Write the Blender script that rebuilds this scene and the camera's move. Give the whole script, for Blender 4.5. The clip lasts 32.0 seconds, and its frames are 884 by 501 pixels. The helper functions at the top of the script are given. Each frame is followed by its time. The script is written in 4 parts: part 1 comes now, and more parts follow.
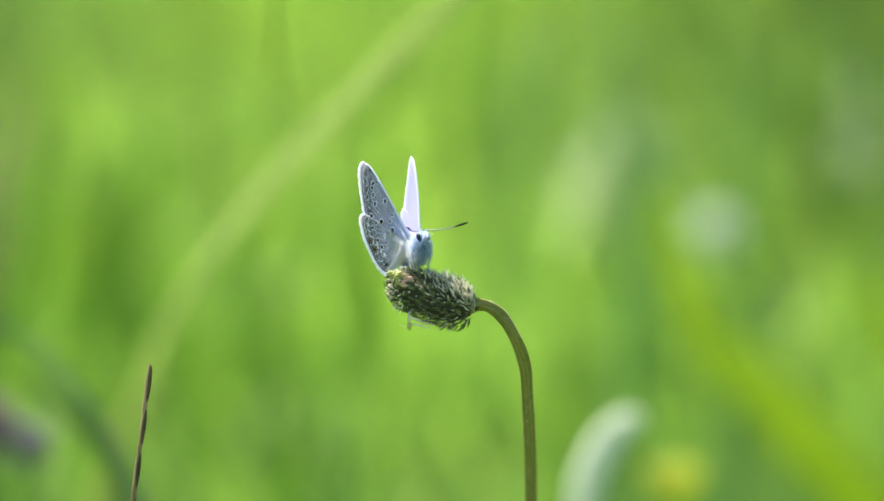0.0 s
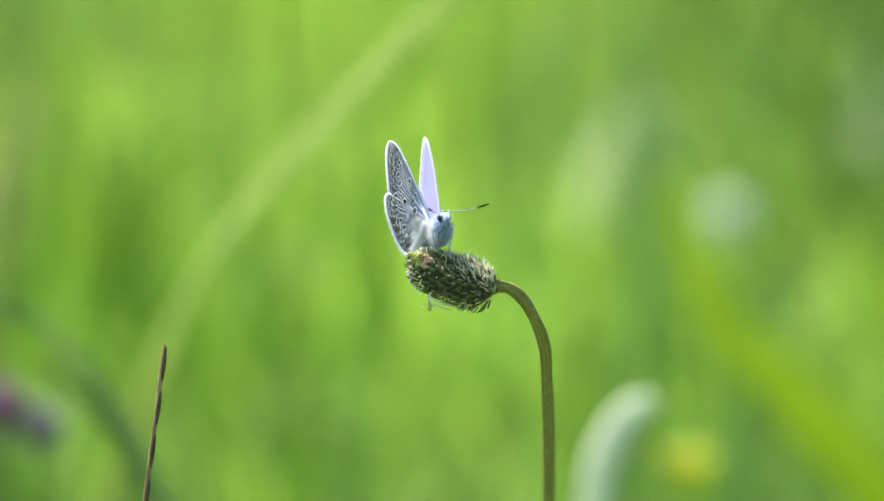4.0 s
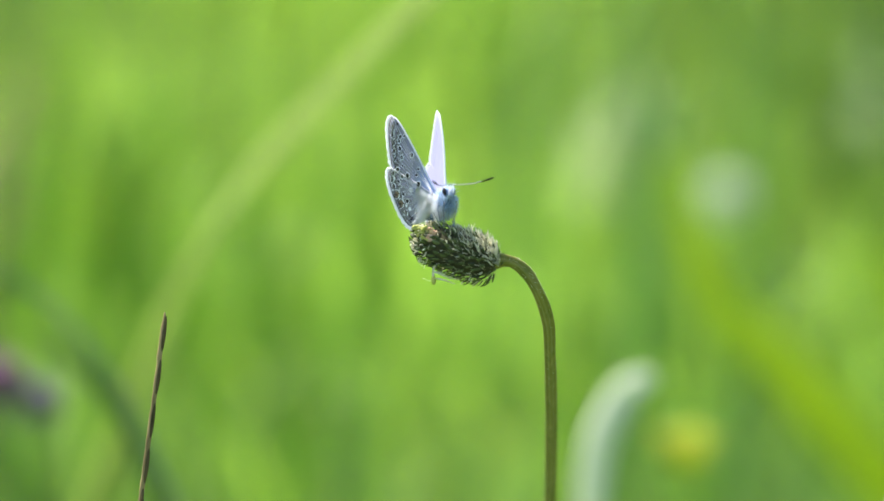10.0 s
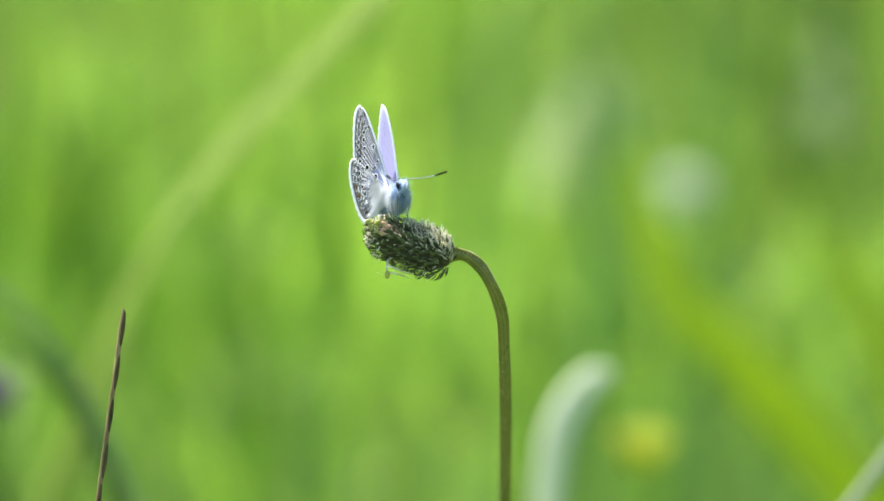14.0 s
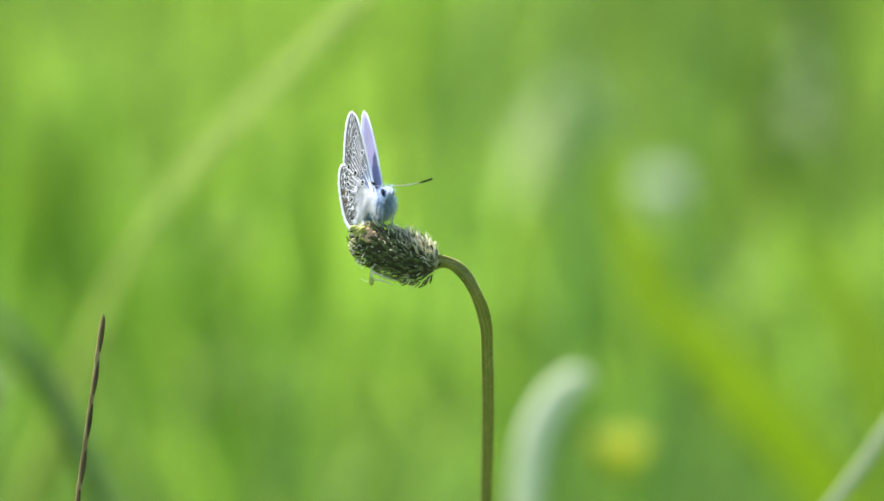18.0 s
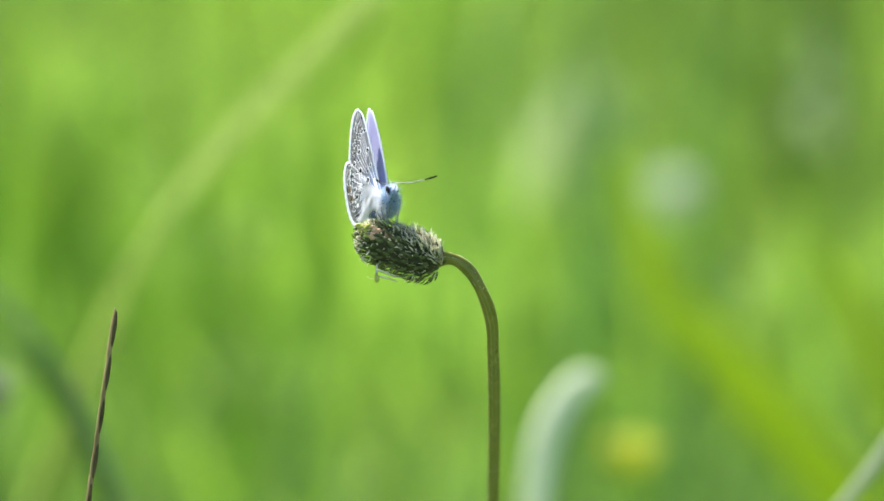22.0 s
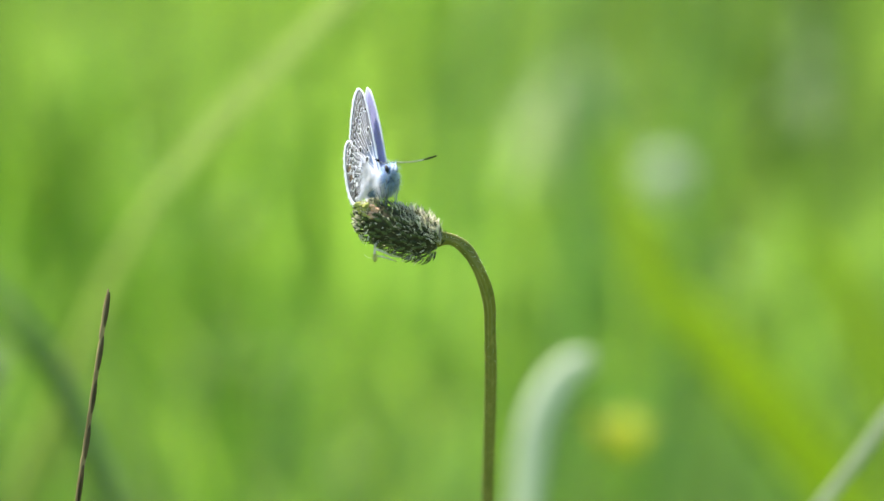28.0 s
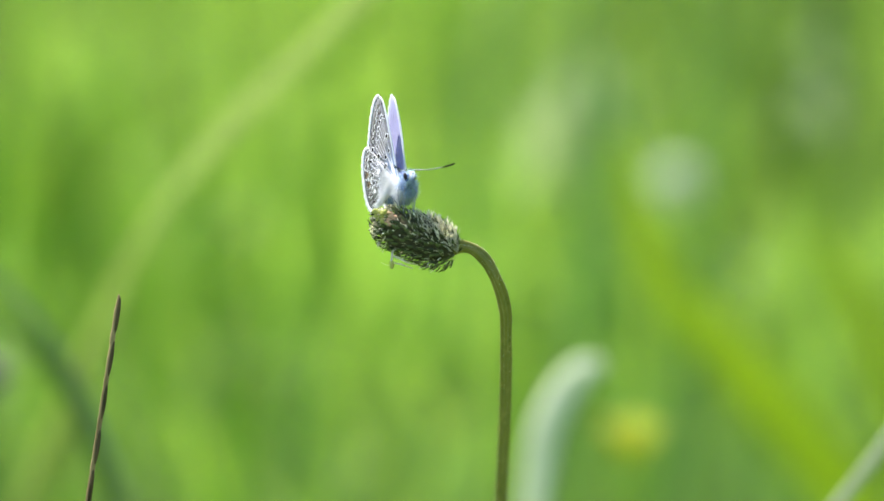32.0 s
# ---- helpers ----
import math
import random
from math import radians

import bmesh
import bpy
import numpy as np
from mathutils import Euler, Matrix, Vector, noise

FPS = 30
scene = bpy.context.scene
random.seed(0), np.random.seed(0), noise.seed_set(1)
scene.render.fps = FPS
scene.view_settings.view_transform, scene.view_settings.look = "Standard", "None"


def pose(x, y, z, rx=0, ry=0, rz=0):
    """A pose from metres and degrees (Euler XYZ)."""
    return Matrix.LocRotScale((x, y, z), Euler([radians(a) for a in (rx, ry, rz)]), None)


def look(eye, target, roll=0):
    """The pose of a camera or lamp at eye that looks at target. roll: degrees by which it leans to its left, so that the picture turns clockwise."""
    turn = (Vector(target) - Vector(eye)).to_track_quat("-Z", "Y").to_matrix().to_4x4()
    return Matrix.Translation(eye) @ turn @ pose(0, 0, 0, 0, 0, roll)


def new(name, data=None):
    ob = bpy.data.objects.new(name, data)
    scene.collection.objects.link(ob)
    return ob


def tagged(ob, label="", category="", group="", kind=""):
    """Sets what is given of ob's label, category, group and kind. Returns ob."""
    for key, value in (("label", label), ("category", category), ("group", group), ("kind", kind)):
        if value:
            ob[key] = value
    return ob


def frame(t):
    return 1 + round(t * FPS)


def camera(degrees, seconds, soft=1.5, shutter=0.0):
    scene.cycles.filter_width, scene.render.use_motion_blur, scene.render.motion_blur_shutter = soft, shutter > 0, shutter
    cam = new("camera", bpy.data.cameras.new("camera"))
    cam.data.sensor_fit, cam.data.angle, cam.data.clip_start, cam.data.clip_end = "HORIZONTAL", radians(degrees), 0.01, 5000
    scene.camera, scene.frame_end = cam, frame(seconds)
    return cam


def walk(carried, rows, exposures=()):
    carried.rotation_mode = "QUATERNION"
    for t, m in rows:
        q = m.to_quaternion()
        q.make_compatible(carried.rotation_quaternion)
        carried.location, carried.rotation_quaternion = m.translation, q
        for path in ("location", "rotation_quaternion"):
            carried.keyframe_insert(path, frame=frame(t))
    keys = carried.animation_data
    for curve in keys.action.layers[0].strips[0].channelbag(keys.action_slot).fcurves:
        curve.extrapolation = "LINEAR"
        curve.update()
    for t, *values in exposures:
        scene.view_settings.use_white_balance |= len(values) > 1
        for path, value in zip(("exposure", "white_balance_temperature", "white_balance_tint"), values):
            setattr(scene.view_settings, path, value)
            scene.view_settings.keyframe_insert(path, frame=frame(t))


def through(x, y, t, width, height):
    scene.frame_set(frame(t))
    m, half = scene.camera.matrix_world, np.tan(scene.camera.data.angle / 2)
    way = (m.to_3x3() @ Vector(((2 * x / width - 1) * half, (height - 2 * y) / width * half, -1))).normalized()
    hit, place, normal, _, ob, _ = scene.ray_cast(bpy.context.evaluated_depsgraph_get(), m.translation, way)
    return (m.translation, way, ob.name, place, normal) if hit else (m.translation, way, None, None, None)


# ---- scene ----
# ---- camera: a long lens close to the flower, held in the hand ----
DIST, TILT, EXPO = 0.8, 10.0, 1.67
ANT, ANT_Z = 42.0, -0.33
EYE = Vector((0, -0.7878, 0.4989))
FWD = Vector((0, math.cos(radians(TILT)), -math.sin(radians(TILT))))
UPV = Vector((0, math.sin(radians(TILT)), math.cos(radians(TILT))))

cam = camera(11.19, 32.0, soft=1.6)
cam.data.dof.use_dof = True
cam.data.dof.focus_distance = 0.803
cam.data.dof.aperture_fstop = 9.2


def aim(x, z, tilt, pan, roll):
    return pose(x, EYE.y, EYE.z + z, 90 - tilt, 0, pan) @ pose(0, 0, 0, 0, 0, roll)


walk(cam, [
    (0, aim(0.00000, 0.00000, 10.0133, 0.0012, 0.00)),
    (0.5, aim(-0.00008, -0.00015, 10.1337, 0.0316, 0.00)),
    (1, aim(-0.00017, -0.00030, 10.1823, 0.0782, 0.01)),
    (1.5, aim(-0.00025, -0.00045, 10.1417, 0.0671, 0.01)),
    (2, aim(-0.00033, -0.00060, 10.1036, 0.0616, 0.02)),
    (2.5, aim(-0.00042, -0.00075, 10.1199, 0.0693, 0.02)),
    (3, aim(-0.00050, -0.00090, 10.1661, 0.1191, 0.03)),
    (3.5, aim(-0.00058, -0.00107, 10.1649, 0.1332, 0.03)),
    (5.5, aim(-0.00092, -0.00173, 10.1852, 0.1903, 0.05)),
    (6, aim(-0.00100, -0.00190, 10.1678, 0.1987, 0.05)),
    (6.5, aim(-0.00106, -0.00218, 10.1778, 0.2540, 0.08)),
    (7, aim(-0.00111, -0.00247, 10.2796, 0.2176, 0.12)),
    (7.5, aim(-0.00117, -0.00275, 10.3484, 0.1918, 0.15)),
    (8, aim(-0.00123, -0.00303, 10.3841, 0.1771, 0.18)),
    (8.5, aim(-0.00129, -0.00332, 10.3819, 0.1373, 0.22)),
    (9, aim(-0.00134, -0.00360, 10.3349, 0.1602, 0.25)),
    (9.5, aim(-0.00140, -0.00370, 10.3540, 0.0868, 0.28)),
    (10, aim(-0.00146, -0.00380, 10.3613, 0.0944, 0.32)),
    (10.5, aim(-0.00151, -0.00390, 10.3033, 0.0223, 0.35)),
    (11, aim(-0.00157, -0.00400, 10.2506, 0.0219, 0.38)),
    (11.5, aim(-0.00163, -0.00410, 10.2935, -0.0320, 0.42)),
    (12, aim(-0.00169, -0.00420, 10.3997, -0.0535, 0.45)),
    (12.5, aim(-0.00174, -0.00400, 10.5150, -0.1324, 0.50)),
    (13, aim(-0.00180, -0.00380, 10.4988, -0.2469, 0.55)),
    (13.5, aim(-0.00185, -0.00333, 10.5015, -0.3693, 0.60)),
    (14, aim(-0.00190, -0.00287, 10.4677, -0.4662, 0.65)),
    (14.5, aim(-0.00195, -0.00240, 10.4808, -0.5802, 0.70)),
    (16.5, aim(-0.00215, -0.00080, 10.6514, -0.6054, 0.84)),
    (17, aim(-0.00220, -0.00067, 10.6363, -0.6527, 0.88)),
    (17.5, aim(-0.00225, -0.00053, 10.6183, -0.7414, 0.91)),
    (18, aim(-0.00230, -0.00040, 10.5510, -0.7568, 0.95)),
    (18.5, aim(-0.00235, -0.00063, 10.5134, -0.7734, 0.97)),
    (19, aim(-0.00240, -0.00087, 10.5254, -0.7514, 1.00)),
    (19.5, aim(-0.00245, -0.00110, 10.5263, -0.7713, 1.02)),
    (20, aim(-0.00250, -0.00133, 10.5109, -0.7438, 1.05)),
    (20.5, aim(-0.00255, -0.00157, 10.5092, -0.7632, 1.08)),
    (21, aim(-0.00260, -0.00180, 10.4911, -0.7384, 1.10)),
    (21.5, aim(-0.00265, -0.00195, 10.5199, -0.6976, 1.12)),
    (22, aim(-0.00270, -0.00210, 10.4832, -0.6247, 1.15)),
    (22.5, aim(-0.00275, -0.00225, 10.5179, -0.5897, 1.18)),
    (23, aim(-0.00280, -0.00240, 10.6177, -0.6090, 1.20)),
    (23.5, aim(-0.00285, -0.00255, 10.6766, -0.6136, 1.23)),
    (24, aim(-0.00290, -0.00270, 10.6200, -0.6631, 1.25)),
    (24.5, aim(-0.00295, -0.00261, 10.5419, -0.7171, 1.27)),
    (25, aim(-0.00300, -0.00253, 10.5237, -0.8088, 1.30)),
    (25.5, aim(-0.00304, -0.00244, 10.5636, -0.8177, 1.32)),
    (27.5, aim(-0.00321, -0.00209, 10.6906, -0.7783, 1.43)),
    (28, aim(-0.00326, -0.00200, 10.7116, -0.7598, 1.45)),
    (28.5, aim(-0.00330, -0.00191, 10.7596, -0.7300, 1.48)),
    (29, aim(-0.00334, -0.00183, 10.7584, -0.7042, 1.51)),
    (29.5, aim(-0.00339, -0.00174, 10.7550, -0.6210, 1.54)),
    (30, aim(-0.00343, -0.00165, 10.7455, -0.5895, 1.57)),
    (30.5, aim(-0.00347, -0.00156, 10.7090, -0.5488, 1.61)),
    (31, aim(-0.00351, -0.00147, 10.7396, -0.6106, 1.64)),
    (31.5, aim(-0.00356, -0.00139, 10.7245, -0.5907, 1.67)),
    (32, aim(-0.00360, -0.00130, 10.6783, -0.6417, 1.70)),
], exposures=[(0, EXPO), (32, EXPO)])

# ---- light: high sun behind and to the left, clear sky ----
SUN = Vector((-0.43, 0.38, 0.80)).normalized()
world = bpy.data.worlds.new("sky")
scene.world = world
world.use_nodes = True
wn = world.node_tree.nodes
sky = wn.new("ShaderNodeTexSky")
sky.sky_type, sky.sun_disc = "NISHITA", False
sky.sun_elevation, sky.sun_rotation = math.asin(SUN.z), math.atan2(SUN.x, SUN.y)
wn["Background"].inputs["Strength"].default_value = 0.12
world.node_tree.links.new(sky.outputs[0], wn["Background"].inputs["Color"])
sun = new("sun", bpy.data.lights.new("sun", "SUN"))
sun.data.energy, sun.data.angle, sun.data.color = 5.0, radians(0.53), (1.0, 0.95, 0.86)
sun.matrix_world = look(SUN * 5, (0, 0, 0))


# ---- materials ----
def material(name, col, col2=None, rough=0.6, scale=300.0, through=0.0, bump=0.0, island=0.0, big=0.0, third=None, gloss=0.3, stretch=(1, 1, 1), per_object=False, near=None, reach=0.006, sheer=0.0):
    """col and col2 mixed by a fine noise; through: share of light passed by thin matter; island: spread between pieces; big, third: broad patches; near: colour round the object's own origin, out to reach; sheer: share of light that goes straight through."""
    m = bpy.data.materials.new(name)
    m.use_nodes = True
    nt = m.node_tree
    n, l = nt.nodes, nt.links
    n.clear()
    out = n.new("ShaderNodeOutputMaterial")
    geo = n.new("ShaderNodeTexCoord")
    mp = n.new("ShaderNodeMapping")
    mp.inputs["Scale"].default_value = stretch
    l.new(geo.outputs["Object"], mp.inputs[0])
    nz = n.new("ShaderNodeTexNoise")
    nz.inputs["Scale"].default_value, nz.inputs["Detail"].default_value = scale, 4
    l.new(mp.outputs[0], nz.inputs["Vector"])
    ramp = n.new("ShaderNodeMapRange")
    ramp.inputs[1].default_value, ramp.inputs[2].default_value = 0.32, 0.68
    l.new(nz.outputs[0], ramp.inputs[0])
    mix = n.new("ShaderNodeMix")
    mix.data_type = "RGBA"
    mix.inputs[6].default_value, mix.inputs[7].default_value = (*col, 1), (*(col2 or col), 1)
    l.new(ramp.outputs[0], mix.inputs[0])
    colour = mix.outputs[2]
    if third:
        nb = n.new("ShaderNodeTexNoise")
        nb.inputs["Scale"].default_value, nb.inputs["Detail"].default_value = big, 2
        l.new(geo.outputs["Object"], nb.inputs["Vector"])
        rb = n.new("ShaderNodeMapRange")
        rb.inputs[1].default_value, rb.inputs[2].default_value = 0.42, 0.62
        l.new(nb.outputs[0], rb.inputs[0])
        mb = n.new("ShaderNodeMix")
        mb.data_type = "RGBA"
        l.new(rb.outputs[0], mb.inputs[0])
        l.new(colour, mb.inputs[6])
        mb.inputs[7].default_value = (*third, 1)
        colour = mb.outputs[2]
    if near:
        ln = n.new("ShaderNodeVectorMath")
        ln.operation = "LENGTH"
        l.new(geo.outputs["Object"], ln.inputs[0])
        rn = n.new("ShaderNodeMapRange")
        rn.interpolation_type = "SMOOTHSTEP"
        rn.inputs[1].default_value, rn.inputs[2].default_value = reach * 0.3, reach
        l.new(ln.outputs["Value"], rn.inputs[0])
        mn = n.new("ShaderNodeMix")
        mn.data_type = "RGBA"
        l.new(rn.outputs[0], mn.inputs[0])
        mn.inputs[6].default_value = (*near, 1)
        l.new(colour, mn.inputs[7])
        colour = mn.outputs[2]
    if island or per_object:
        hsv = n.new("ShaderNodeHueSaturation")
        vr = n.new("ShaderNodeMapRange")
        vr.inputs[3].default_value, vr.inputs[4].default_value = 1 - (island or 0.3), 1 + (island or 0.3)
        if per_object:
            src = n.new("ShaderNodeObjectInfo").outputs["Random"]
        else:
            src = n.new("ShaderNodeNewGeometry").outputs["Random Per Island"]
        l.new(src, vr.inputs[0])
        l.new(vr.outputs[0], hsv.inputs["Value"])
        l.new(colour, hsv.inputs["Color"])
        colour = hsv.outputs[0]
    bs = n.new("ShaderNodeBsdfPrincipled")
    bs.inputs["Roughness"].default_value = rough
    bs.inputs["Specular IOR Level"].default_value = gloss
    l.new(colour, bs.inputs["Base Color"])
    shader = bs.outputs[0]
    if bump:
        bp = n.new("ShaderNodeBump")
        bp.inputs["Strength"].default_value, bp.inputs["Distance"].default_value = bump, 0.0004
        l.new(nz.outputs[0], bp.inputs["Height"])
        l.new(bp.outputs[0], bs.inputs["Normal"])
    if through:
        tr = n.new("ShaderNodeBsdfTranslucent")
        l.new(colour, tr.inputs["Color"])
        ms = n.new("ShaderNodeMixShader")
        ms.inputs[0].default_value = through
        l.new(shader, ms.inputs[1])
        l.new(tr.outputs[0], ms.inputs[2])
        shader = ms.outputs[0]
    if sheer:
        cl = n.new("ShaderNodeBsdfTransparent")
        cl.inputs["Color"].default_value = (0.9, 0.9, 0.93, 1)
        mc = n.new("ShaderNodeMixShader")
        mc.inputs[0].default_value = sheer
        l.new(shader, mc.inputs[1])
        l.new(cl.outputs[0], mc.inputs[2])
        shader = mc.outputs[0]
    l.new(shader, out.inputs[0])
    return m


M_SOIL = material("soil", (0.075, 0.12, 0.03), (0.11, 0.165, 0.04), rough=0.95, scale=40, bump=0.8, big=2.0, third=(0.07, 0.125, 0.028))
M_GRASS = material("meadow_grass", (0.26, 0.445, 0.056), (0.315, 0.50, 0.07), rough=0.5, scale=30, through=0.52, island=0.3, big=1.6, gloss=0.15, third=(0.33, 0.49, 0.058))
# dark grass: shade put into the meadow's colour; also the green of dark blades
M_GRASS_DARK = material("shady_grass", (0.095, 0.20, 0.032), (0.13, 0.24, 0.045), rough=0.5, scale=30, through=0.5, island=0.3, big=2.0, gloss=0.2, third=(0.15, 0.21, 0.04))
M_GRASS_YELLOW = material("young_grass", (0.21, 0.37, 0.045), (0.25, 0.41, 0.055), rough=0.5, scale=30, through=0.5, island=0.25)
M_GRASS_BLUE = material("bluish_grass", (0.25, 0.42, 0.105), (0.31, 0.48, 0.135), rough=0.5, scale=40, through=0.5, island=0.2)
M_BLADE = material("upright_blade", (0.32, 0.50, 0.062), (0.375, 0.55, 0.077), rough=0.5, scale=30, through=0.68, gloss=0.15)
M_DRY = material("dry_pale_leaf", (0.44, 0.48, 0.33), (0.36, 0.41, 0.26), rough=0.6, scale=200, through=0.55, gloss=0.1, stretch=(1, 1, 0.1))
M_STRAW = material("dry_grass", (0.30, 0.24, 0.11), (0.2, 0.15, 0.07), rough=0.7, scale=60, through=0.3, island=0.3)
M_PALE = material("pale_leaf", (0.66, 0.71, 0.56), (0.57, 0.63, 0.46), rough=0.55, scale=200, through=0.70, gloss=0.15, stretch=(1, 1, 0.1))
M_BROAD = material("broad_leaf", (0.23, 0.33, 0.06), (0.26, 0.36, 0.075), rough=0.55, scale=150, through=0.62, gloss=0.12, stretch=(1, 1, 0.1))
M_STEM = material("plantain_stem", (0.10, 0.118, 0.016), (0.22, 0.20, 0.048), rough=0.6, scale=900, bump=0.4, gloss=0.15, stretch=(1, 1, 0.12), big=120, third=(0.15, 0.15, 0.026))
for k, v in (("Sheen Weight", 0.25), ("Sheen Roughness", 0.4), ("Sheen Tint", (0.9, 0.8, 0.45, 1))):
    M_STEM.node_tree.nodes["Principled BSDF"].inputs[k].default_value = v
M_BRACT = material("bract", (0.028, 0.042, 0.011), (0.08, 0.095, 0.028), rough=0.7, scale=2200, bump=0.5, island=0.6, per_object=True)
M_CORE = material("head_core", (0.03, 0.03, 0.012), (0.06, 0.055, 0.02), rough=0.9, scale=1500)
M_HAIR = material("dry_filament", (0.82, 0.80, 0.68), (0.60, 0.57, 0.40), rough=0.6, scale=800, through=0.55, island=0.3)
M_TIP = material("bract_tip", (0.19, 0.20, 0.085), (0.33, 0.33, 0.16), rough=0.6, scale=900, through=0.2, island=0.4)
M_ANTHER = material("anther", (0.46, 0.43, 0.11), (0.32, 0.35, 0.08), rough=0.7, scale=2500, through=0.2)
M_ORANGE = material("brown_anther", (0.46, 0.22, 0.12), (0.60, 0.44, 0.28), rough=0.7, scale=2500)
M_STALK = material("dry_stalk", (0.17, 0.12, 0.05), (0.32, 0.24, 0.11), rough=0.7, scale=500, bump=0.5, gloss=0.1, stretch=(1, 1, 0.3), through=0.15)
M_SCALE = material("dark_glume", (0.036, 0.03, 0.012), (0.10, 0.072, 0.032), rough=0.75, scale=900, bump=0.5, gloss=0.08, stretch=(1, 1, 0.25))
M_FUR = material("white_fur", (0.96, 0.96, 0.97), (0.84, 0.88, 0.95), rough=0.7, scale=1200, through=0.72, island=0.15, gloss=0.1, sheer=0.3)
M_FUR_BLUE = material("blue_white_fur", (0.74, 0.82, 0.93), (0.30, 0.44, 0.68), rough=0.7, scale=700, through=0.52, island=0.4, gloss=0.1)
M_BODY = material("body_skin", (0.06, 0.10, 0.20), (0.14, 0.21, 0.38), rough=0.8, scale=1800, bump=0.4, gloss=0.1)
M_EYE = material("compound_eye", (0.006, 0.006, 0.008), rough=0.4, scale=4000, gloss=0.2)
M_LEG = material("leg_skin", (0.09, 0.10, 0.13), (0.22, 0.25, 0.31), rough=0.6, scale=2500)
M_BLACK = material("black_scales", (0.006, 0.005, 0.006), (0.014, 0.012, 0.012), rough=0.9, scale=3000, gloss=0.03)
M_WHITE = material("white_scales", (0.84, 0.85, 0.87), (0.74, 0.75, 0.78), rough=0.7, scale=3000, through=0.55)
M_RING = material("pale_ring_scales", (0.78, 0.79, 0.80), (0.68, 0.69, 0.71), rough=0.7, scale=3000, through=0.15)
M_LUNULE = material("orange_scales", (0.22, 0.15, 0.085), (0.18, 0.14, 0.095), rough=0.8, scale=3000, gloss=0.1)
M_NET = material("dark_brown_scales", (0.05, 0.042, 0.038), (0.09, 0.075, 0.065), rough=0.85, scale=3000, gloss=0.05)
M_GREY = material("grey_brown_scales", (0.26, 0.24, 0.22), (0.20, 0.18, 0.16), rough=0.8, scale=3000, gloss=0.1)
M_UNDER = material("wing_underside", (0.15, 0.15, 0.13), (0.215, 0.21, 0.185), rough=0.65, scale=900, through=0.34, gloss=0.1, big=300, third=(0.19, 0.19, 0.172), near=(0.24, 0.34, 0.50), reach=0.0085, sheer=0.25)
M_UPPER = material("wing_upperside", (0.53, 0.53, 0.87), (0.62, 0.61, 0.92), rough=0.6, scale=1200, through=0.5, gloss=0.1, sheer=0.14)
M_VEIN = material("wing_vein", (0.46, 0.45, 0.47), (0.36, 0.36, 0.38), rough=0.8, scale=2000, through=0.1, gloss=0.1)
M_PETAL_Y = material("yellow_petal", (0.54, 0.56, 0.055), (0.45, 0.50, 0.045), rough=0.45, scale=300, through=0.55)
M_PETAL_P = material("purple_petal", (0.20, 0.11, 0.17), (0.26, 0.15, 0.21), rough=0.6, scale=400, through=0.5, island=0.3)
M_LEAF_YELLOW = material("sunlit_leaf", (0.46, 0.57, 0.045), (0.40, 0.52, 0.04), rough=0.5, scale=60, through=0.72)
M_DUSK = material("violet_petal", (0.19, 0.17, 0.20), (0.24, 0.21, 0.24), rough=0.6, scale=400, through=0.5, island=0.3)
M_ARC = material("greyish_leaf", (0.30, 0.38, 0.18), (0.24, 0.32, 0.14), rough=0.5, scale=120, through=0.6)
# dimmed copy of the meadow grass: the lens's fall-off is put into the colour
M_GRASS_DIM = material("distant_grass", (0.165, 0.29, 0.028), (0.205, 0.33, 0.035), rough=0.5, scale=30, through=0.5, island=0.3, big=1.2, gloss=0.15, third=(0.215, 0.32, 0.032))
M_PANICLE = material("pale_panicle", (0.52, 0.60, 0.34), (0.45, 0.54, 0.28), rough=0.6, scale=300, through=0.62, island=0.2)
M_PETAL_W = material("white_petal", (0.60, 0.64, 0.53), (0.52, 0.57, 0.44), rough=0.6, scale=300, through=0.5, island=0.2)


# ---- building helpers ----
def spot(x, z, r=1.0):
    """A place on the line of sight that passes x, z (in units of 0.1 mm, from the middle of the flower's plane), r times as far off as the flower."""
    return EYE + (FWD * DIST + Vector((1, 0, 0)) * x * 1e-4 + UPV * z * 1e-4) * r


def part(name, bm, mat, parent=None, label=""):
    me = bpy.data.meshes.new(name)
    if isinstance(bm, tuple):
        me.from_pydata(bm[0], [], bm[1])
    else:
        bm.to_mesh(me)
        bm.free()
    for m in mat if isinstance(mat, (list, tuple)) else (mat,):
        me.materials.append(m)
    me.shade_smooth()
    ob = new(name, me)
    if parent:
        ob.parent = parent
    return tagged(ob, label)


def empty(name, m=None):
    ob = new(name)
    ob.empty_display_size = 0.01
    if m:
        ob.matrix_basis = m
    return ob


def spline(pts, n):
    """A smooth line through pts, n points to a span, with tangents by chord length so that uneven spans don't overshoot."""
    p = [Vector(q) for q in pts]
    gap = [max((b - a).length, 1e-9) for a, b in zip(p, p[1:])]
    tan = []
    for i in range(len(p)):
        if i == 0:
            tan.append((p[1] - p[0]) / gap[0])
        elif i == len(p) - 1:
            tan.append((p[-1] - p[-2]) / gap[-1])
        else:
            a, b = gap[i - 1], gap[i]
            tan.append(((p[i] - p[i - 1]) / a * b + (p[i + 1] - p[i]) / b * a) / (a + b))
    out = []
    for i, h in enumerate(gap):
        for k in range(n):
            t = k / n
            out.append(p[i] * (2 * t ** 3 - 3 * t * t + 1) + tan[i] * h * (t ** 3 - 2 * t * t + t) + p[i + 1] * (3 * t * t - 2 * t ** 3) + tan[i + 1] * h * (t ** 3 - t * t))
    return out + [p[-1]]


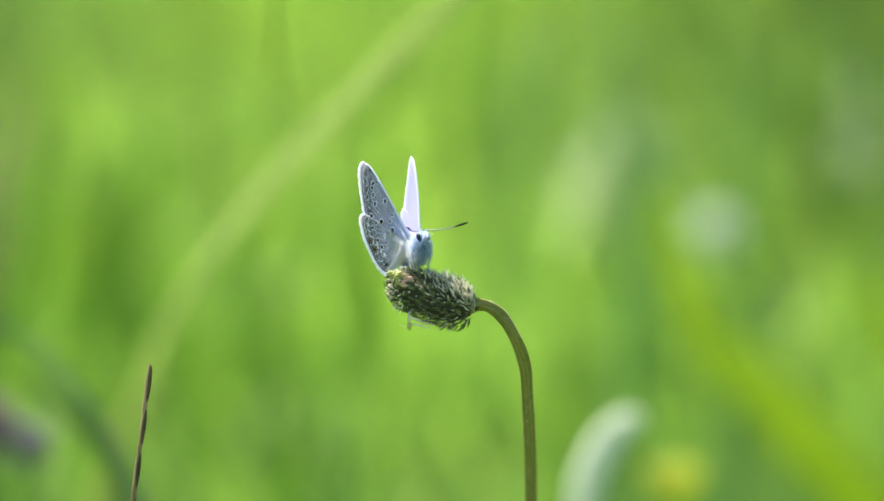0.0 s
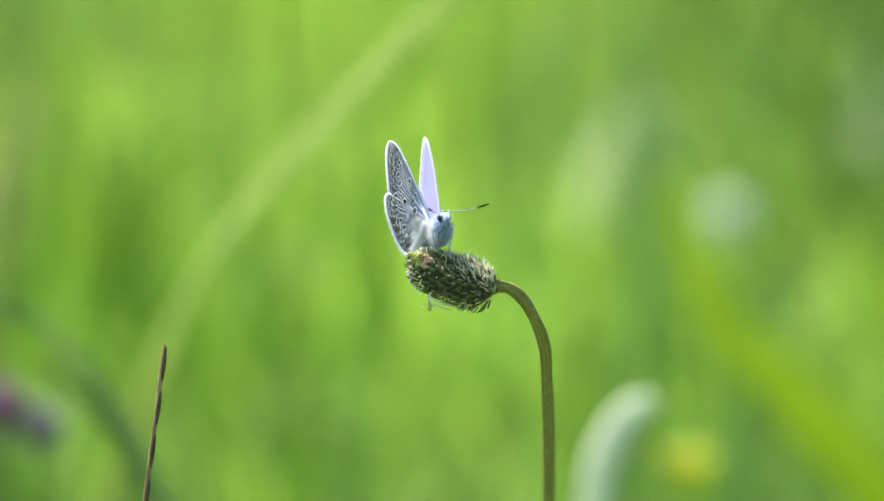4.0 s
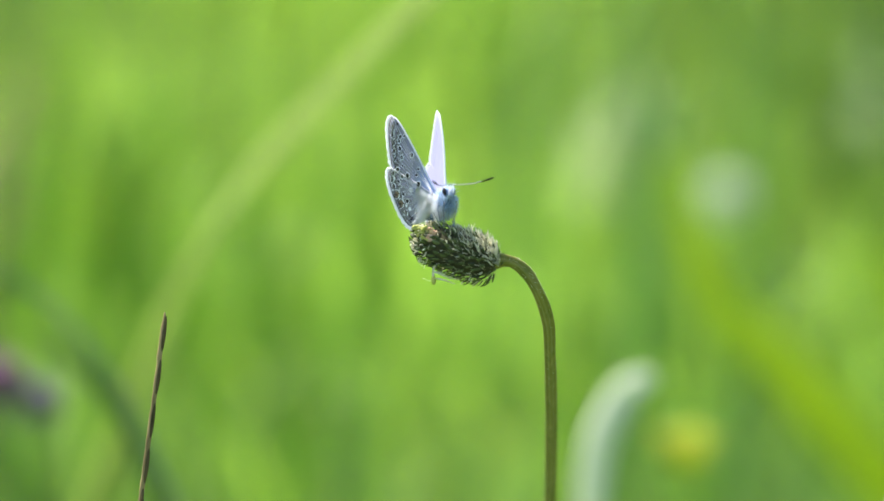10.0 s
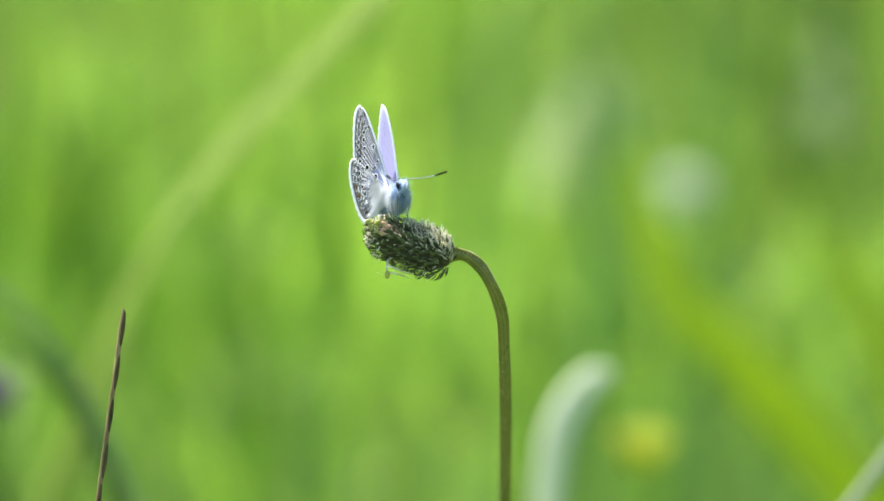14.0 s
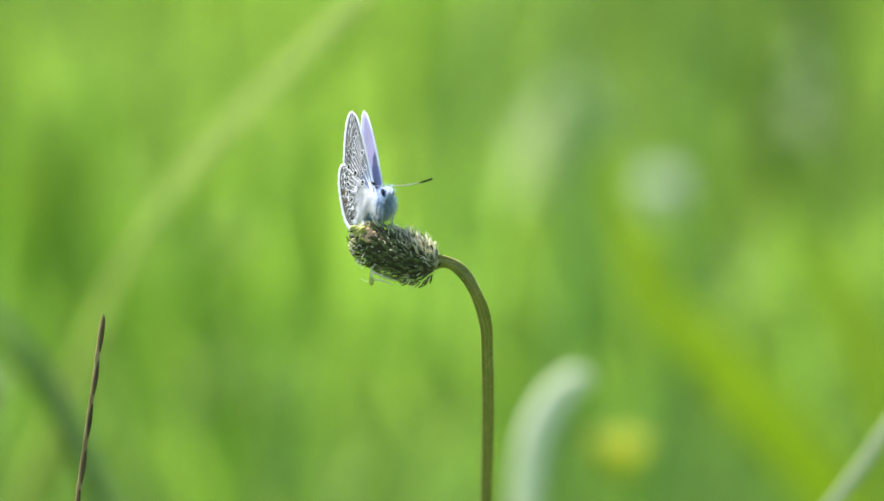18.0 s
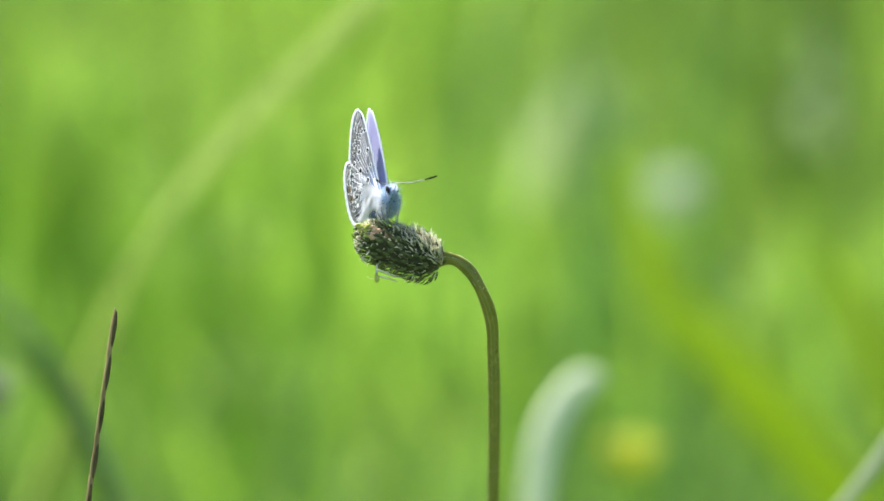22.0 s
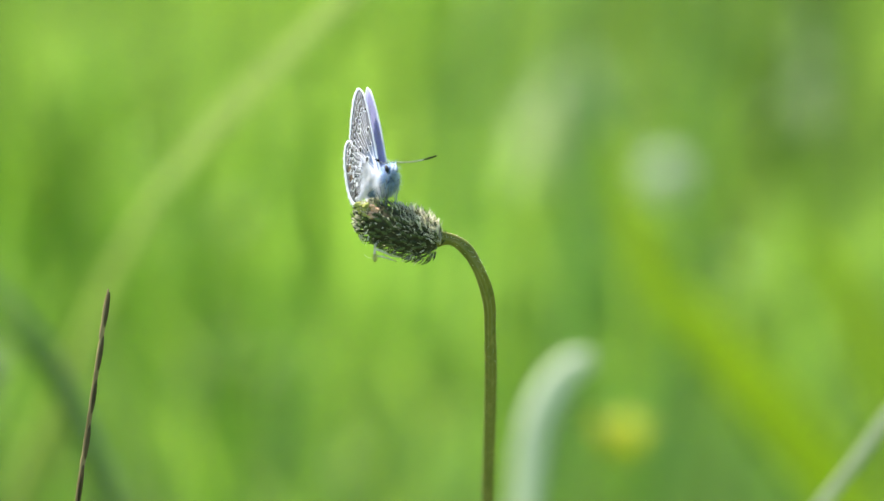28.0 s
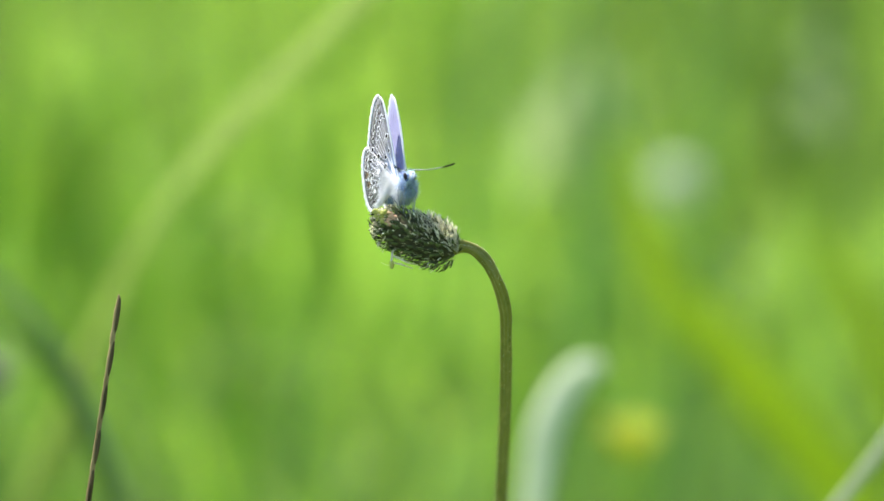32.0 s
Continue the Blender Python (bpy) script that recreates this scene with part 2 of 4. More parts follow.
def tube(bm, pts, radii, sides=8, ribs=0, depth=0.0):
    """A tapered tube along pts, closed at both ends; ribs, depth: lengthwise furrows."""
    rings = []
    side = None
    for i, p in enumerate(pts):
        d = (pts[min(i + 1, len(pts) - 1)] - pts[max(i - 1, 0)]).normalized()
        if side is None:
            side = d.orthogonal().normalized()
        side = (side - d * side.dot(d)).normalized()
        up = d.cross(side)
        r = radii[i] if isinstance(radii, (list, tuple)) else radii
        ring = []
        for k in range(sides):
            a = 2 * math.pi * k / sides
            rr = r * (1 + depth * math.cos(ribs * a)) if ribs else r
            ring.append(bm.verts.new(p + side * math.cos(a) * rr + up * math.sin(a) * rr))
        rings.append(ring)
    for a, b in zip(rings, rings[1:]):
        for k in range(sides):
            bm.faces.new((a[k], a[(k + 1) % sides], b[(k + 1) % sides], b[k]))
    bm.faces.new(rings[0][::-1])
    bm.faces.new(rings[-1])
    return bm


def ball(bm, c, r, m=None, seg=12):
    mat = Matrix.Translation(c) @ (m or Matrix()) @ Matrix.Diagonal((*(r if hasattr(r, "__len__") else (r, r, r)), 1))
    bmesh.ops.create_uvsphere(bm, u_segments=seg, v_segments=max(6, seg * 2 // 3), radius=1, matrix=mat)
    return bm


def cone(bm, p, d, r, sides=4):
    """A hair from p along d."""
    side = d.orthogonal().normalized()
    up = d.normalized().cross(side)
    ring = [bm.verts.new(p + (side * math.cos(2 * math.pi * k / sides) + up * math.sin(2 * math.pi * k / sides)) * r) for k in range(sides)]
    tip = bm.verts.new(p + d)
    for k in range(sides):
        bm.faces.new((ring[k], ring[(k + 1) % sides], tip))


def ribbon(bm, pts, widths, face, fold=0.25, thick=0.0003):
    """A grass leaf along pts with a folded midrib, its flat side towards face."""
    rows = []
    for i, p in enumerate(pts):
        d = (pts[min(i + 1, len(pts) - 1)] - pts[max(i - 1, 0)]).normalized()
        s = d.cross(face).normalized()
        nrm = s.cross(d).normalized()
        w = widths[i] / 2
        lift = nrm * (-fold * w)
        rows.append([bm.verts.new(q) for q in (p - s * w, p - s * w * 0.5 + lift * 0.6, p + lift, p + s * w * 0.5 + lift * 0.6, p + s * w,
                                               p + s * w * 0.5 + lift * 0.6 - nrm * thick, p + lift - nrm * thick * 1.6, p - s * w * 0.5 + lift * 0.6 - nrm * thick)])
    for a, b in zip(rows, rows[1:]):
        for k in range(8):
            bm.faces.new((a[k], a[(k + 1) % 8], b[(k + 1) % 8], b[k]))
    bm.faces.new(rows[0][::-1])
    bm.faces.new(rows[-1])
    return bm


# ---- the ground: one sheet to the horizon ----
def build_ground():
    vs, fs = [(0, 0.8, 0)], []
    radii = [0.3, 0.7, 1.2, 2, 3, 4.5, 7, 12, 25, 60, 160, 400]
    n = 48
    for r in radii:
        for k in range(n):
            a = 2 * math.pi * k / n
            x, y = r * math.cos(a), 0.8 + r * math.sin(a)
            z = 0 if r > 5 else 0.02 * (noise.noise(Vector((x * 2.3, y * 2.3, 0))) - 0.3)
            vs.append((x, y, z))
    for k in range(n):
        fs.append((0, 1 + k, 1 + (k + 1) % n))
    for j in range(len(radii) - 1):
        for k in range(n):
            a, b = 1 + j * n + k, 1 + j * n + (k + 1) % n
            fs.append((a, a + n, b + n, b))
    tagged(part("ground", (vs, fs), M_SOIL), "meadow soil under dense green grass", "ground", kind="structure")


build_ground()


# ---- the meadow: masses of grass ----
def grass(name, mat, places, heights, widths, lean, seed, label):
    """places: (x, y) of each blade; heights, widths: of each. One mesh of bent blades."""
    rng = np.random.default_rng(seed)
    n = len(places)
    base = np.zeros((n, 3))
    base[:, :2] = places
    h = heights
    az = rng.uniform(0, 2 * np.pi, n)
    tip = rng.normal(lean, lean * 0.6, n) * h
    w = rng.uniform(0.6, 1.3, n) * widths
    face = rng.uniform(0, 2 * np.pi, n)
    seg = 5
    verts = np.zeros((n, seg + 1, 2, 3))
    for k in range(seg + 1):
        t = k / seg
        c = base.copy()
        c[:, 0] += np.cos(az) * tip * t ** 2
        c[:, 1] += np.sin(az) * tip * t ** 2
        c[:, 2] += h * (t - 0.25 * (tip / h) * t ** 3)
        half = w * 0.5 * (1 - t ** 2.2) * (0.6 + 0.8 * t * (1 - t) * 2) + 0.0002
        verts[:, k, 0] = c
        verts[:, k, 1] = c
        verts[:, k, 0, 0] -= np.cos(face) * half
        verts[:, k, 0, 1] -= np.sin(face) * half
        verts[:, k, 1, 0] += np.cos(face) * half
        verts[:, k, 1, 1] += np.sin(face) * half
    quad = np.array([[2 * k, 2 * k + 1, 2 * k + 3, 2 * k + 2] for k in range(seg)])
    faces = (np.arange(n)[:, None, None] * (seg + 1) * 2 + quad[None]).reshape(-1, 4)
    me = bpy.data.meshes.new(name)
    me.vertices.add(n * (seg + 1) * 2)
    me.vertices.foreach_set("co", verts.reshape(-1))
    me.loops.add(faces.size)
    me.loops.foreach_set("vertex_index", faces.reshape(-1))
    me.polygons.add(len(faces))
    me.polygons.foreach_set("loop_start", np.arange(0, faces.size, 4))
    me.update(calc_edges=True)
    me.materials.append(mat)
    me.shade_smooth()
    return tagged(new(name, me), label, "grass", kind="stuff")


def smooth(a, b, v):
    t = np.clip((v - a) / (b - a), 0, 1)
    return t * t * (3 - 2 * t)


def build_meadow():
    """One meadow: thick round the flower and thinner far out, low where the flower stands; three tones of grass that
    run into one another, two with shade put into their colour.
    """
    rng = np.random.default_rng(4)
    n = 300000
    x, y = rng.uniform(-6, 6, n), rng.uniform(-5, 11, n)
    wave = np.sin(x * 1.9 + 1.1 * np.sin(y * 1.3)) * np.sin(y * 1.6 + 0.7 * np.sin(x * 2.3))
    core = np.exp(-((x / 1.5) ** 2 + ((y - 2.2) / 3.0) ** 2))
    keep = rng.random(n) < (0.17 + 0.83 * core) * (0.85 + 0.15 * wave)
    x, y, core, wave = x[keep], y[keep], core[keep], wave[keep]
    # more blades where they can be told apart
    m = 24000
    x2, y2 = rng.normal(0, 0.6, m), 0.9 + 3.4 * rng.beta(1.7, 2.0, m)
    x, y = np.concatenate([x, x2]), np.concatenate([y, y2])
    core = np.concatenate([core, np.ones(m)])
    wave = np.sin(x * 1.9 + 1.1 * np.sin(y * 1.3)) * np.sin(y * 1.6 + 0.7 * np.sin(x * 2.3))
    n = len(x)
    low = (1 - smooth(0.3, 0.75, np.abs(x + 0.05 * np.sin(y * 5)))) * (1 - smooth(1.1, 1.45, y + 0.08 * np.sin(x * 9)))
    rise = 0.36 + 0.64 * np.where(np.abs(x) < 1.5, smooth(0.9, 2.7, y + 0.15 * wave + 0.9 * smooth(0.5, 1.5, np.abs(x))), 1)
    tall = rng.uniform(0.12, 1.0, n) ** 1.4 * 0.34 * rise * (1 + 0.12 * wave)
    h = tall * (1 - low) + rng.uniform(0.04, 0.12, n) * low
    w = 0.006 + 0.006 * (1 - core)
    # masks that put shade and the lens's darker corners into the grass colour
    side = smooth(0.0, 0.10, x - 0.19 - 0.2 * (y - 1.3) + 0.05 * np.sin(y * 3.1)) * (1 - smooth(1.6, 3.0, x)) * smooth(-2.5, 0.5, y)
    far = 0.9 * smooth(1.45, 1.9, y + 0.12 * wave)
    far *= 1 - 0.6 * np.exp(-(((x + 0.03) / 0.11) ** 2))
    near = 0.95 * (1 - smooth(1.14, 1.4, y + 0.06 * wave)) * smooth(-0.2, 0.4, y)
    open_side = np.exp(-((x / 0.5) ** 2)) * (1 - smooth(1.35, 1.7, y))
    # dark-toned clumps all over the meadow, and listed ones that dim the view's edges
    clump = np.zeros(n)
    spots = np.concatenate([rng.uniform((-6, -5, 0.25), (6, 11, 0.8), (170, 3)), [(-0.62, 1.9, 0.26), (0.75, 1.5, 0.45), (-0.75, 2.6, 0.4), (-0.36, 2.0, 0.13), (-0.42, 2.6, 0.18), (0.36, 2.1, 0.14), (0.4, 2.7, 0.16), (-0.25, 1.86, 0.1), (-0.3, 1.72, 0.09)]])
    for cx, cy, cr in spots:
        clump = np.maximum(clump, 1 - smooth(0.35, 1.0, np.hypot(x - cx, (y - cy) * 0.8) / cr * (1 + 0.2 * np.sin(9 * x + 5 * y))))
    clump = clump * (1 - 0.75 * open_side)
    dim_corner = 0.8 * (1 - smooth(-0.24, -0.13, x + 0.02 * np.sin(y * 7))) * smooth(1.5, 1.8, y + 0.1 * wave) * smooth(-1.8, -1.0, x)
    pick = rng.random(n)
    dim_left = (1 - smooth(-0.15, -0.035, x + 0.03 * np.sin(y * 4))) * (1 - smooth(1.0, 1.28, y + 0.1 * wave)) * smooth(-1.5, -0.6, x)
    dark = pick < np.maximum(np.maximum(np.maximum(0.8 * side, dim_left), 0.55 * clump), np.maximum(near, dim_corner))
    back = ~dark & (rng.random(n) < far)
    fresh = ~dark & ~back
    for sel, name, mat, label in ((fresh, "meadow_grass", M_GRASS, "dense fresh green meadow grass lit from behind"), (back, "distant_grass", M_GRASS_DIM, "green meadow grass farther back, dimmed in its colour"), (dark, "shady_grass", M_GRASS_DARK, "meadow grass with shade put into its darker green")):
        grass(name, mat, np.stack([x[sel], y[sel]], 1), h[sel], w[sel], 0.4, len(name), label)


build_meadow()


# ---- leaves and blades that stand out of the mass ----
def leaf(mat, line, r, width, label, taper=0.25, sunny=0.0, lean=0.35, fold=0.2):
    """A grass plant with one long leaf: line holds (x, z) of spot(), from below upwards, r the relative distance; it runs on down to the ground. sunny: how far its flat side turns up to the sun."""
    pts = [spot(x, z, r if not hasattr(r, "__len__") else r[i]) for i, (x, z) in enumerate(line)]
    foot = pts[0].copy()
    d = pts[0] - pts[1]
    d = Vector((max(-lean, min(lean, d.x / max(1e-4, -d.z))), 0.05, -1))
    base = Vector((foot.x + d.x * foot.z, foot.y + d.y * foot.z, -0.005))
    ob = empty("tall_grass", Matrix.Translation(base))
    tagged(ob, label, "grass")
    ps = [p - base for p in spline([base, foot + d * foot.z * 0.5] + pts, 8)]
    n = len(ps)
    ws = [width * (1 - (1 - taper) * max(0, (i / n - 0.6) / 0.4) ** 1.8) * (0.5 + 0.5 * min(1, i / n * 4)) for i in range(n)]
    face = ((EYE - pts[len(pts) // 2]).normalized() + SUN * sunny).normalized()
    part("blade", ribbon(bmesh.new(), ps, ws, face, fold), mat, ob)
    part("sheath", tube(bmesh.new(), ps[:9], [width * 0.3] * 9, 8), mat, ob)
    return ob


leaf(M_BROAD, [(-560, -330), (-454, -76), (-374, 44), (-234, 194), (-100, 334), (20, 446), (140, 560)], [1.62, 1.57, 1.53, 1.49, 1.45, 1.43, 1.42], 0.0128, "long broad pale-green grass blade leaning across", sunny=0.8)
LEAF_WHITE = leaf(M_PALE, [(243, -522), (249, -460), (259, -411), (274, -370), (296, -335), (318, -312), (338, -303), (354, -309)], 1.48, 0.0086, "pale whitish-green grass blade with a drooping tip", taper=0.28, sunny=0.3, fold=0.02)
leaf(M_ARC, [(-548, -414), (-594, -328), (-654, -246), (-724, -174), (-790, -126), (-870, -98)], 1.42, 0.0024, "greyish-green grass blade arching to the side", sunny=0.2)
leaf(M_LEAF_YELLOW, [(775, -520), (705, -440), (590, -300), (480, -165), (410, -30), (376, 100)], 2.0, 0.014, "broad yellow-green grass blade")
leaf(M_LEAF_YELLOW, [(860, -520), (780, -440), (640, -290), (520, -170)], 2.05, 0.0095, "broad yellow-green grass blade")
leaf(M_LEAF_YELLOW, [(960, -520), (905, -420), (856, -276), (800, -150), (740, -60)], 2.1, 0.0115, "broad yellow-green grass blade")
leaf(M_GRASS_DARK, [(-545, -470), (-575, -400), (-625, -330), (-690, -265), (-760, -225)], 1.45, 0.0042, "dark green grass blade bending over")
leaf(M_DRY, [(733, -592), (777, -532), (829, -462), (912, -340), (988, -238), (1055, -150)], 1.23, 0.0027, "thin pale dry grass blade leaning over", taper=0.5, sunny=0.3, fold=0.08)
leaf(M_GRASS_DARK, [(-300, 0), (-298, 200), (-296, 330), (-294, 420), (-292, 520)], [2.6, 2.2, 1.6, 1.35, 1.3], 0.0016, "thin dark upright grass stalk")

# single blades that rise out of the mass, soft streaks behind the flower
blade_rng = random.Random(21)
for k in range(30):
    bx = -790 + 1580 * (k + blade_rng.uniform(0.1, 0.9)) / 30
    slope = blade_rng.uniform(-0.22, 0.22)
    top = blade_rng.uniform(-150, 420)
    if bx < 180:
        kind = blade_rng.choice([M_BLADE, M_GRASS, M_BLADE])
    else:
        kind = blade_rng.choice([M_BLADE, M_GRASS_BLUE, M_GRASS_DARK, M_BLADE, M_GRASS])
    rise = [top - 700, top - 420, top - 200, top - 70, top]
    leaf(kind, [(bx + slope * (z - top) * (0.6 + 0.4 * (top - z) / 700), z) for z in rise], blade_rng.uniform(2.05, 2.9), blade_rng.uniform(0.0028, 0.0054), {"meadow_grass": "fresh green upright grass blade", "upright_blade": "light green upright grass blade", "shady_grass": "dark green upright grass blade", "bluish_grass": "bluish-green upright grass blade"}[kind.name], taper=0.15, sunny=blade_rng.uniform(0.35, 1.0))


def tuft(x, r, radius, count, low, high, width, mat, label, seed, lean=0.3, drift=0.0):
    """A clump of grass whose middle stands on the line of sight through x; each blade is a part."""
    rng = random.Random(seed)
    c = spot(x, 0, r)
    ob = empty("grass_tuft", Matrix.Translation(Vector((c.x, c.y, 0))))
    tagged(ob, label, "grass", "grass tufts in the meadow")
    for i in range(count):
        a, q = rng.uniform(0, 2 * math.pi), radius * math.sqrt(rng.random())
        b = Vector((q * math.cos(a), q * math.sin(a), -0.01))
        h = rng.uniform(low, high)
        d = Vector((rng.gauss(drift, lean * 0.7), rng.gauss(0, lean * 0.7), 0)) * h
        ps = spline([b, b + d * 0.2 + Vector((0, 0, h * 0.45)), b + d * 0.55 + Vector((0, 0, h * 0.8)), b + d + Vector((0, 0, h * (1 - 0.2 * d.length / h)))], 3)
        n = len(ps)
        w = width * rng.uniform(0.7, 1.3)
        face = Vector((rng.uniform(-1, 1), -1, rng.uniform(0, 1))).normalized()
        part("blade", ribbon(bmesh.new(), ps, [w * (0.6 + 0.4 * min(1, 3 * k / n)) * (1 - 0.93 * (k / n) ** 2.5) for k in range(n)], face), mat, ob)
    return ob


tuft(-330, 2.7, 0.06, 26, 0.06, 0.21, 0.008, M_GRASS_YELLOW, "clump of young green grass", 11)
tuft(-640, 2.7, 0.06, 26, 0.06, 0.21, 0.008, M_GRASS_YELLOW, "clump of young green grass", 12)
tuft(-100, 3.2, 0.07, 22, 0.1, 0.3, 0.009, M_GRASS_YELLOW, "clump of young green grass", 13)
tuft(105, 2.6, 0.02, 3, 0.18, 0.28, 0.007, M_GRASS_BLUE, "slim clump of bluish-green grass", 14, lean=0.12)
# the next two clumps carry shade in their colour, to darken the right side
tuft(540, 3.4, 0.06, 18, 0.14, 0.34, 0.009, M_GRASS_DARK, "clump of grass with shade put into its dark green", 15)
tuft(740, 3.0, 0.06, 18, 0.12, 0.32, 0.008, M_GRASS_DARK, "clump of grass with shade put into its dark green", 16)
tuft(440, 2.5, 0.03, 9, 0.22, 0.3, 0.006, M_GRASS_BLUE, "slim clump of bluish upright grass", 17, lean=0.1)
tuft(-890, 2.4, 0.02, 7, 0.2, 0.3, 0.007, M_STRAW, "clump of half-dry brownish grass", 18)
tuft(640, 3.8, 0.05, 14, 0.2, 0.34, 0.008, M_STRAW, "clump of half-dry brownish grass", 19)


# ---- single dry stalk beside the flower ----
def build_stalk():
    bm = bmesh.new()
    line = [(-518, -201), (-520, -222), (-524, -255), (-529, -300), (-535, -345), (-541, -392), (-551, -472), (-562, -560)]
    pts = [spot(x, z, 1.0) for x, z in line]
    base = pts[-1] + Vector((-0.03, 0.004, -pts[-1].z - 0.003))
    ps = spline(pts + [base], 6)
    n = len(ps)
    run = [0.0]
    for p, q in zip(ps, ps[1:]):
        run.append(run[-1] + (q - p).length)
    # thin and pale at the joints, swollen between them
    rad = [(0.00016 + 0.00028 * min(1, d / 0.0025)) * (1 + 0.22 * math.sin(math.pi * d / 0.0078) ** 2) for d in run]
    tube(bm, ps, rad, 8, 4, 0.08)
    st = part("dry_stalk", bm, M_STALK)
    tagged(st, "thin brown dry grass stalk with a pointed tip", "dry stalk")
    for k in range(9):
        mid = 0.0040 + 0.0078 * k
        i = min(range(n), key=lambda j: abs(run[j] - mid))
        d = (ps[max(0, i - 2)] - ps[min(n - 1, i + 2)]).normalized()
        side = 0.00016 if k % 3 else 0.0002
        glume_bm = ball(bmesh.new(), ps[i] + Vector((side, -0.00022, 0)), (0.0005, 0.00036, 0.0034), d.to_track_quat("Z", "Y").to_matrix().to_4x4(), 12)
        part("scale", glume_bm, M_SCALE, st, "dark brown pointed scale")
        small = ball(bmesh.new(), ps[i] + d * -0.0036 + Vector((-side, -0.0002, 0)), (0.00036, 0.0003, 0.0019), d.to_track_quat("Z", "Y").to_matrix().to_4x4(), 10)
        part("scale", small, M_STALK, st)


build_stalk()

# ---- the plantain ----
NECK = spot(58, -97)
HEAD_A, HEAD_B = spot(-100, -54), spot(58, -114)
HEAD_A = HEAD_A.lerp(HEAD_B, 0.05)
HEAD_C = (HEAD_A + HEAD_B) / 2
AX = (HEAD_B - HEAD_A).normalized()
HALF = (HEAD_B - HEAD_A).length / 2
RAD = 0.00415


def build_plantain():
    plant = empty("plantain")
    tagged(plant, "ribwort plantain with a nodding brown-green seed head", "wildflower")
    line = [(48, -99), (66, -97), (78, -99), (94, -107), (110, -122), (124, -145), (136, -169), (147, -205), (151, -256), (154, -306), (156, -356), (157, -406), (158, -520)]
    pts = [spot(x, z, 1.0 + 0.05 * max(0, (-z - 150) / 300)) for x, z in line]
    end = pts[-1]
    pts += [Vector((end.x + 0.002, end.y, end.z * 0.5)), Vector((end.x - 0.006, end.y + 0.003, -0.004))]
    ps = spline(pts, 7)
    rad = [0.00100 + 0.00006 * math.sin(i * 0.31) * (i < 60) for i in range(len(ps))]
    rad[:8] = [0.0014, 0.00135, 0.0013, 0.00125, 0.0012, 0.00115, 0.0011, 0.00108]
    part("stem", tube(bmesh.new(), ps, rad, 30, 5, 0.17), M_STEM, plant)
    # fine hairs along the stem
    bm = bmesh.new()
    for i in range(1500):
        k = random.randrange(6, 84)
        d = Vector((random.uniform(-1, 1), random.uniform(-1, 1), random.uniform(-0.2, 0.8))).normalized()
        cone(bm, ps[k].lerp(ps[k + 1], random.random()) + d * 0.0009, d * random.uniform(0.0002, 0.0004), 0.00005, 3)
    tagged(part("stem_hair", bm, M_HAIR, plant), kind="stuff")
    # seed head: a core, overlapping bracts in a spiral, dry filaments between them
    turn = AX.to_track_quat("Z", "Y").to_matrix().to_4x4()
    place = Matrix.Translation(HEAD_C) @ turn
    core = part("seed_head_core", ball(bmesh.new(), HEAD_C, (RAD * 0.86, RAD * 0.86, HALF * 0.92), turn, 20), M_CORE, plant)

    def shape(u):
        return RAD * (1 - abs(u) ** 3.2) ** 0.5 * (1.0 + 0.05 * u)

    bract_mesh = []
    for v in range(4):
        bm = bmesh.new()
        rng = random.Random(v)
        w, ln = 0.00036, 0.00145
        # a keeled, pointed scale along +Z that bulges towards +X
        prof = [(0, 0.35), (0.3, 1.0), (0.6, 0.85), (0.85, 0.4), (1.0, 0.06)]
        rows = []
        for t, ww in prof:
            z = t * ln
            x = 0.00028 * math.sin(math.pi * min(1, t * 0.9)) + 0.00016 * t * t * (1 + v * 0.5)
            rows.append([bm.verts.new((x - 0.00018 * abs(s), s * w * ww * (1 + rng.uniform(-0.1, 0.1)), z)) for s in (-1, -0.5, 0, 0.5, 1)])
        for a, b in zip(rows, rows[1:]):
            for k in range(4):
                bm.faces.new((a[k], a[k + 1], b[k + 1], b[k]))
        me = bpy.data.meshes.new("bract")
        bm.to_mesh(me)
        bm.free()
        me.materials.append(M_BRACT)
        me.shade_smooth()
        bract_mesh.append(me)
    count = 290
    for i in range(count):
        u = -0.97 + 1.94 * (i + 0.5) / count
        a = i * 2.39996
        r = shape(u)
        slope = (shape(min(0.99, u + 0.03)) - shape(max(-0.99, u - 0.03))) / (0.06 * HALF)
        a += random.uniform(-0.12, 0.12)
        pos = Vector((math.cos(a) * r * 0.93, math.sin(a) * r * 0.93, u * HALF + random.uniform(-2e-4, 2e-4)))
        # bracts point to the free end of the head and stand off a little
        zdir = Vector((-math.cos(a) * slope, -math.sin(a) * slope, -1)).normalized()
        xdir = Vector((math.cos(a), math.sin(a), 0))
        xdir = (xdir - zdir * xdir.dot(zdir)).normalized()
        tip = Matrix((xdir, zdir.cross(xdir), zdir)).transposed().to_4x4()
        s = random.uniform(0.85, 1.2)
        ob = new("bract", bract_mesh[i % 4])
        ob.parent = plant
        ob.matrix_basis = place @ Matrix.Translation(pos) @ tip @ pose(0, 0, 0, random.uniform(-8, 8), random.uniform(4, 24), random.uniform(-10, 10)) @ Matrix.Scale(s, 4)
    bm = bmesh.new()
    for i in range(2000):
        u = random.uniform(-0.98, 0.97)
        if random.random() > 0.5 + 0.5 * u and u > -0.75:
            continue
        a = random.uniform(0, 2 * math.pi)
        r = shape(u)
        out = Vector((math.cos(a), math.sin(a), 0))
        if (place.to_3x3() @ out).z < 0.25 and u > -0.8 and random.random() < 0.93:
            continue
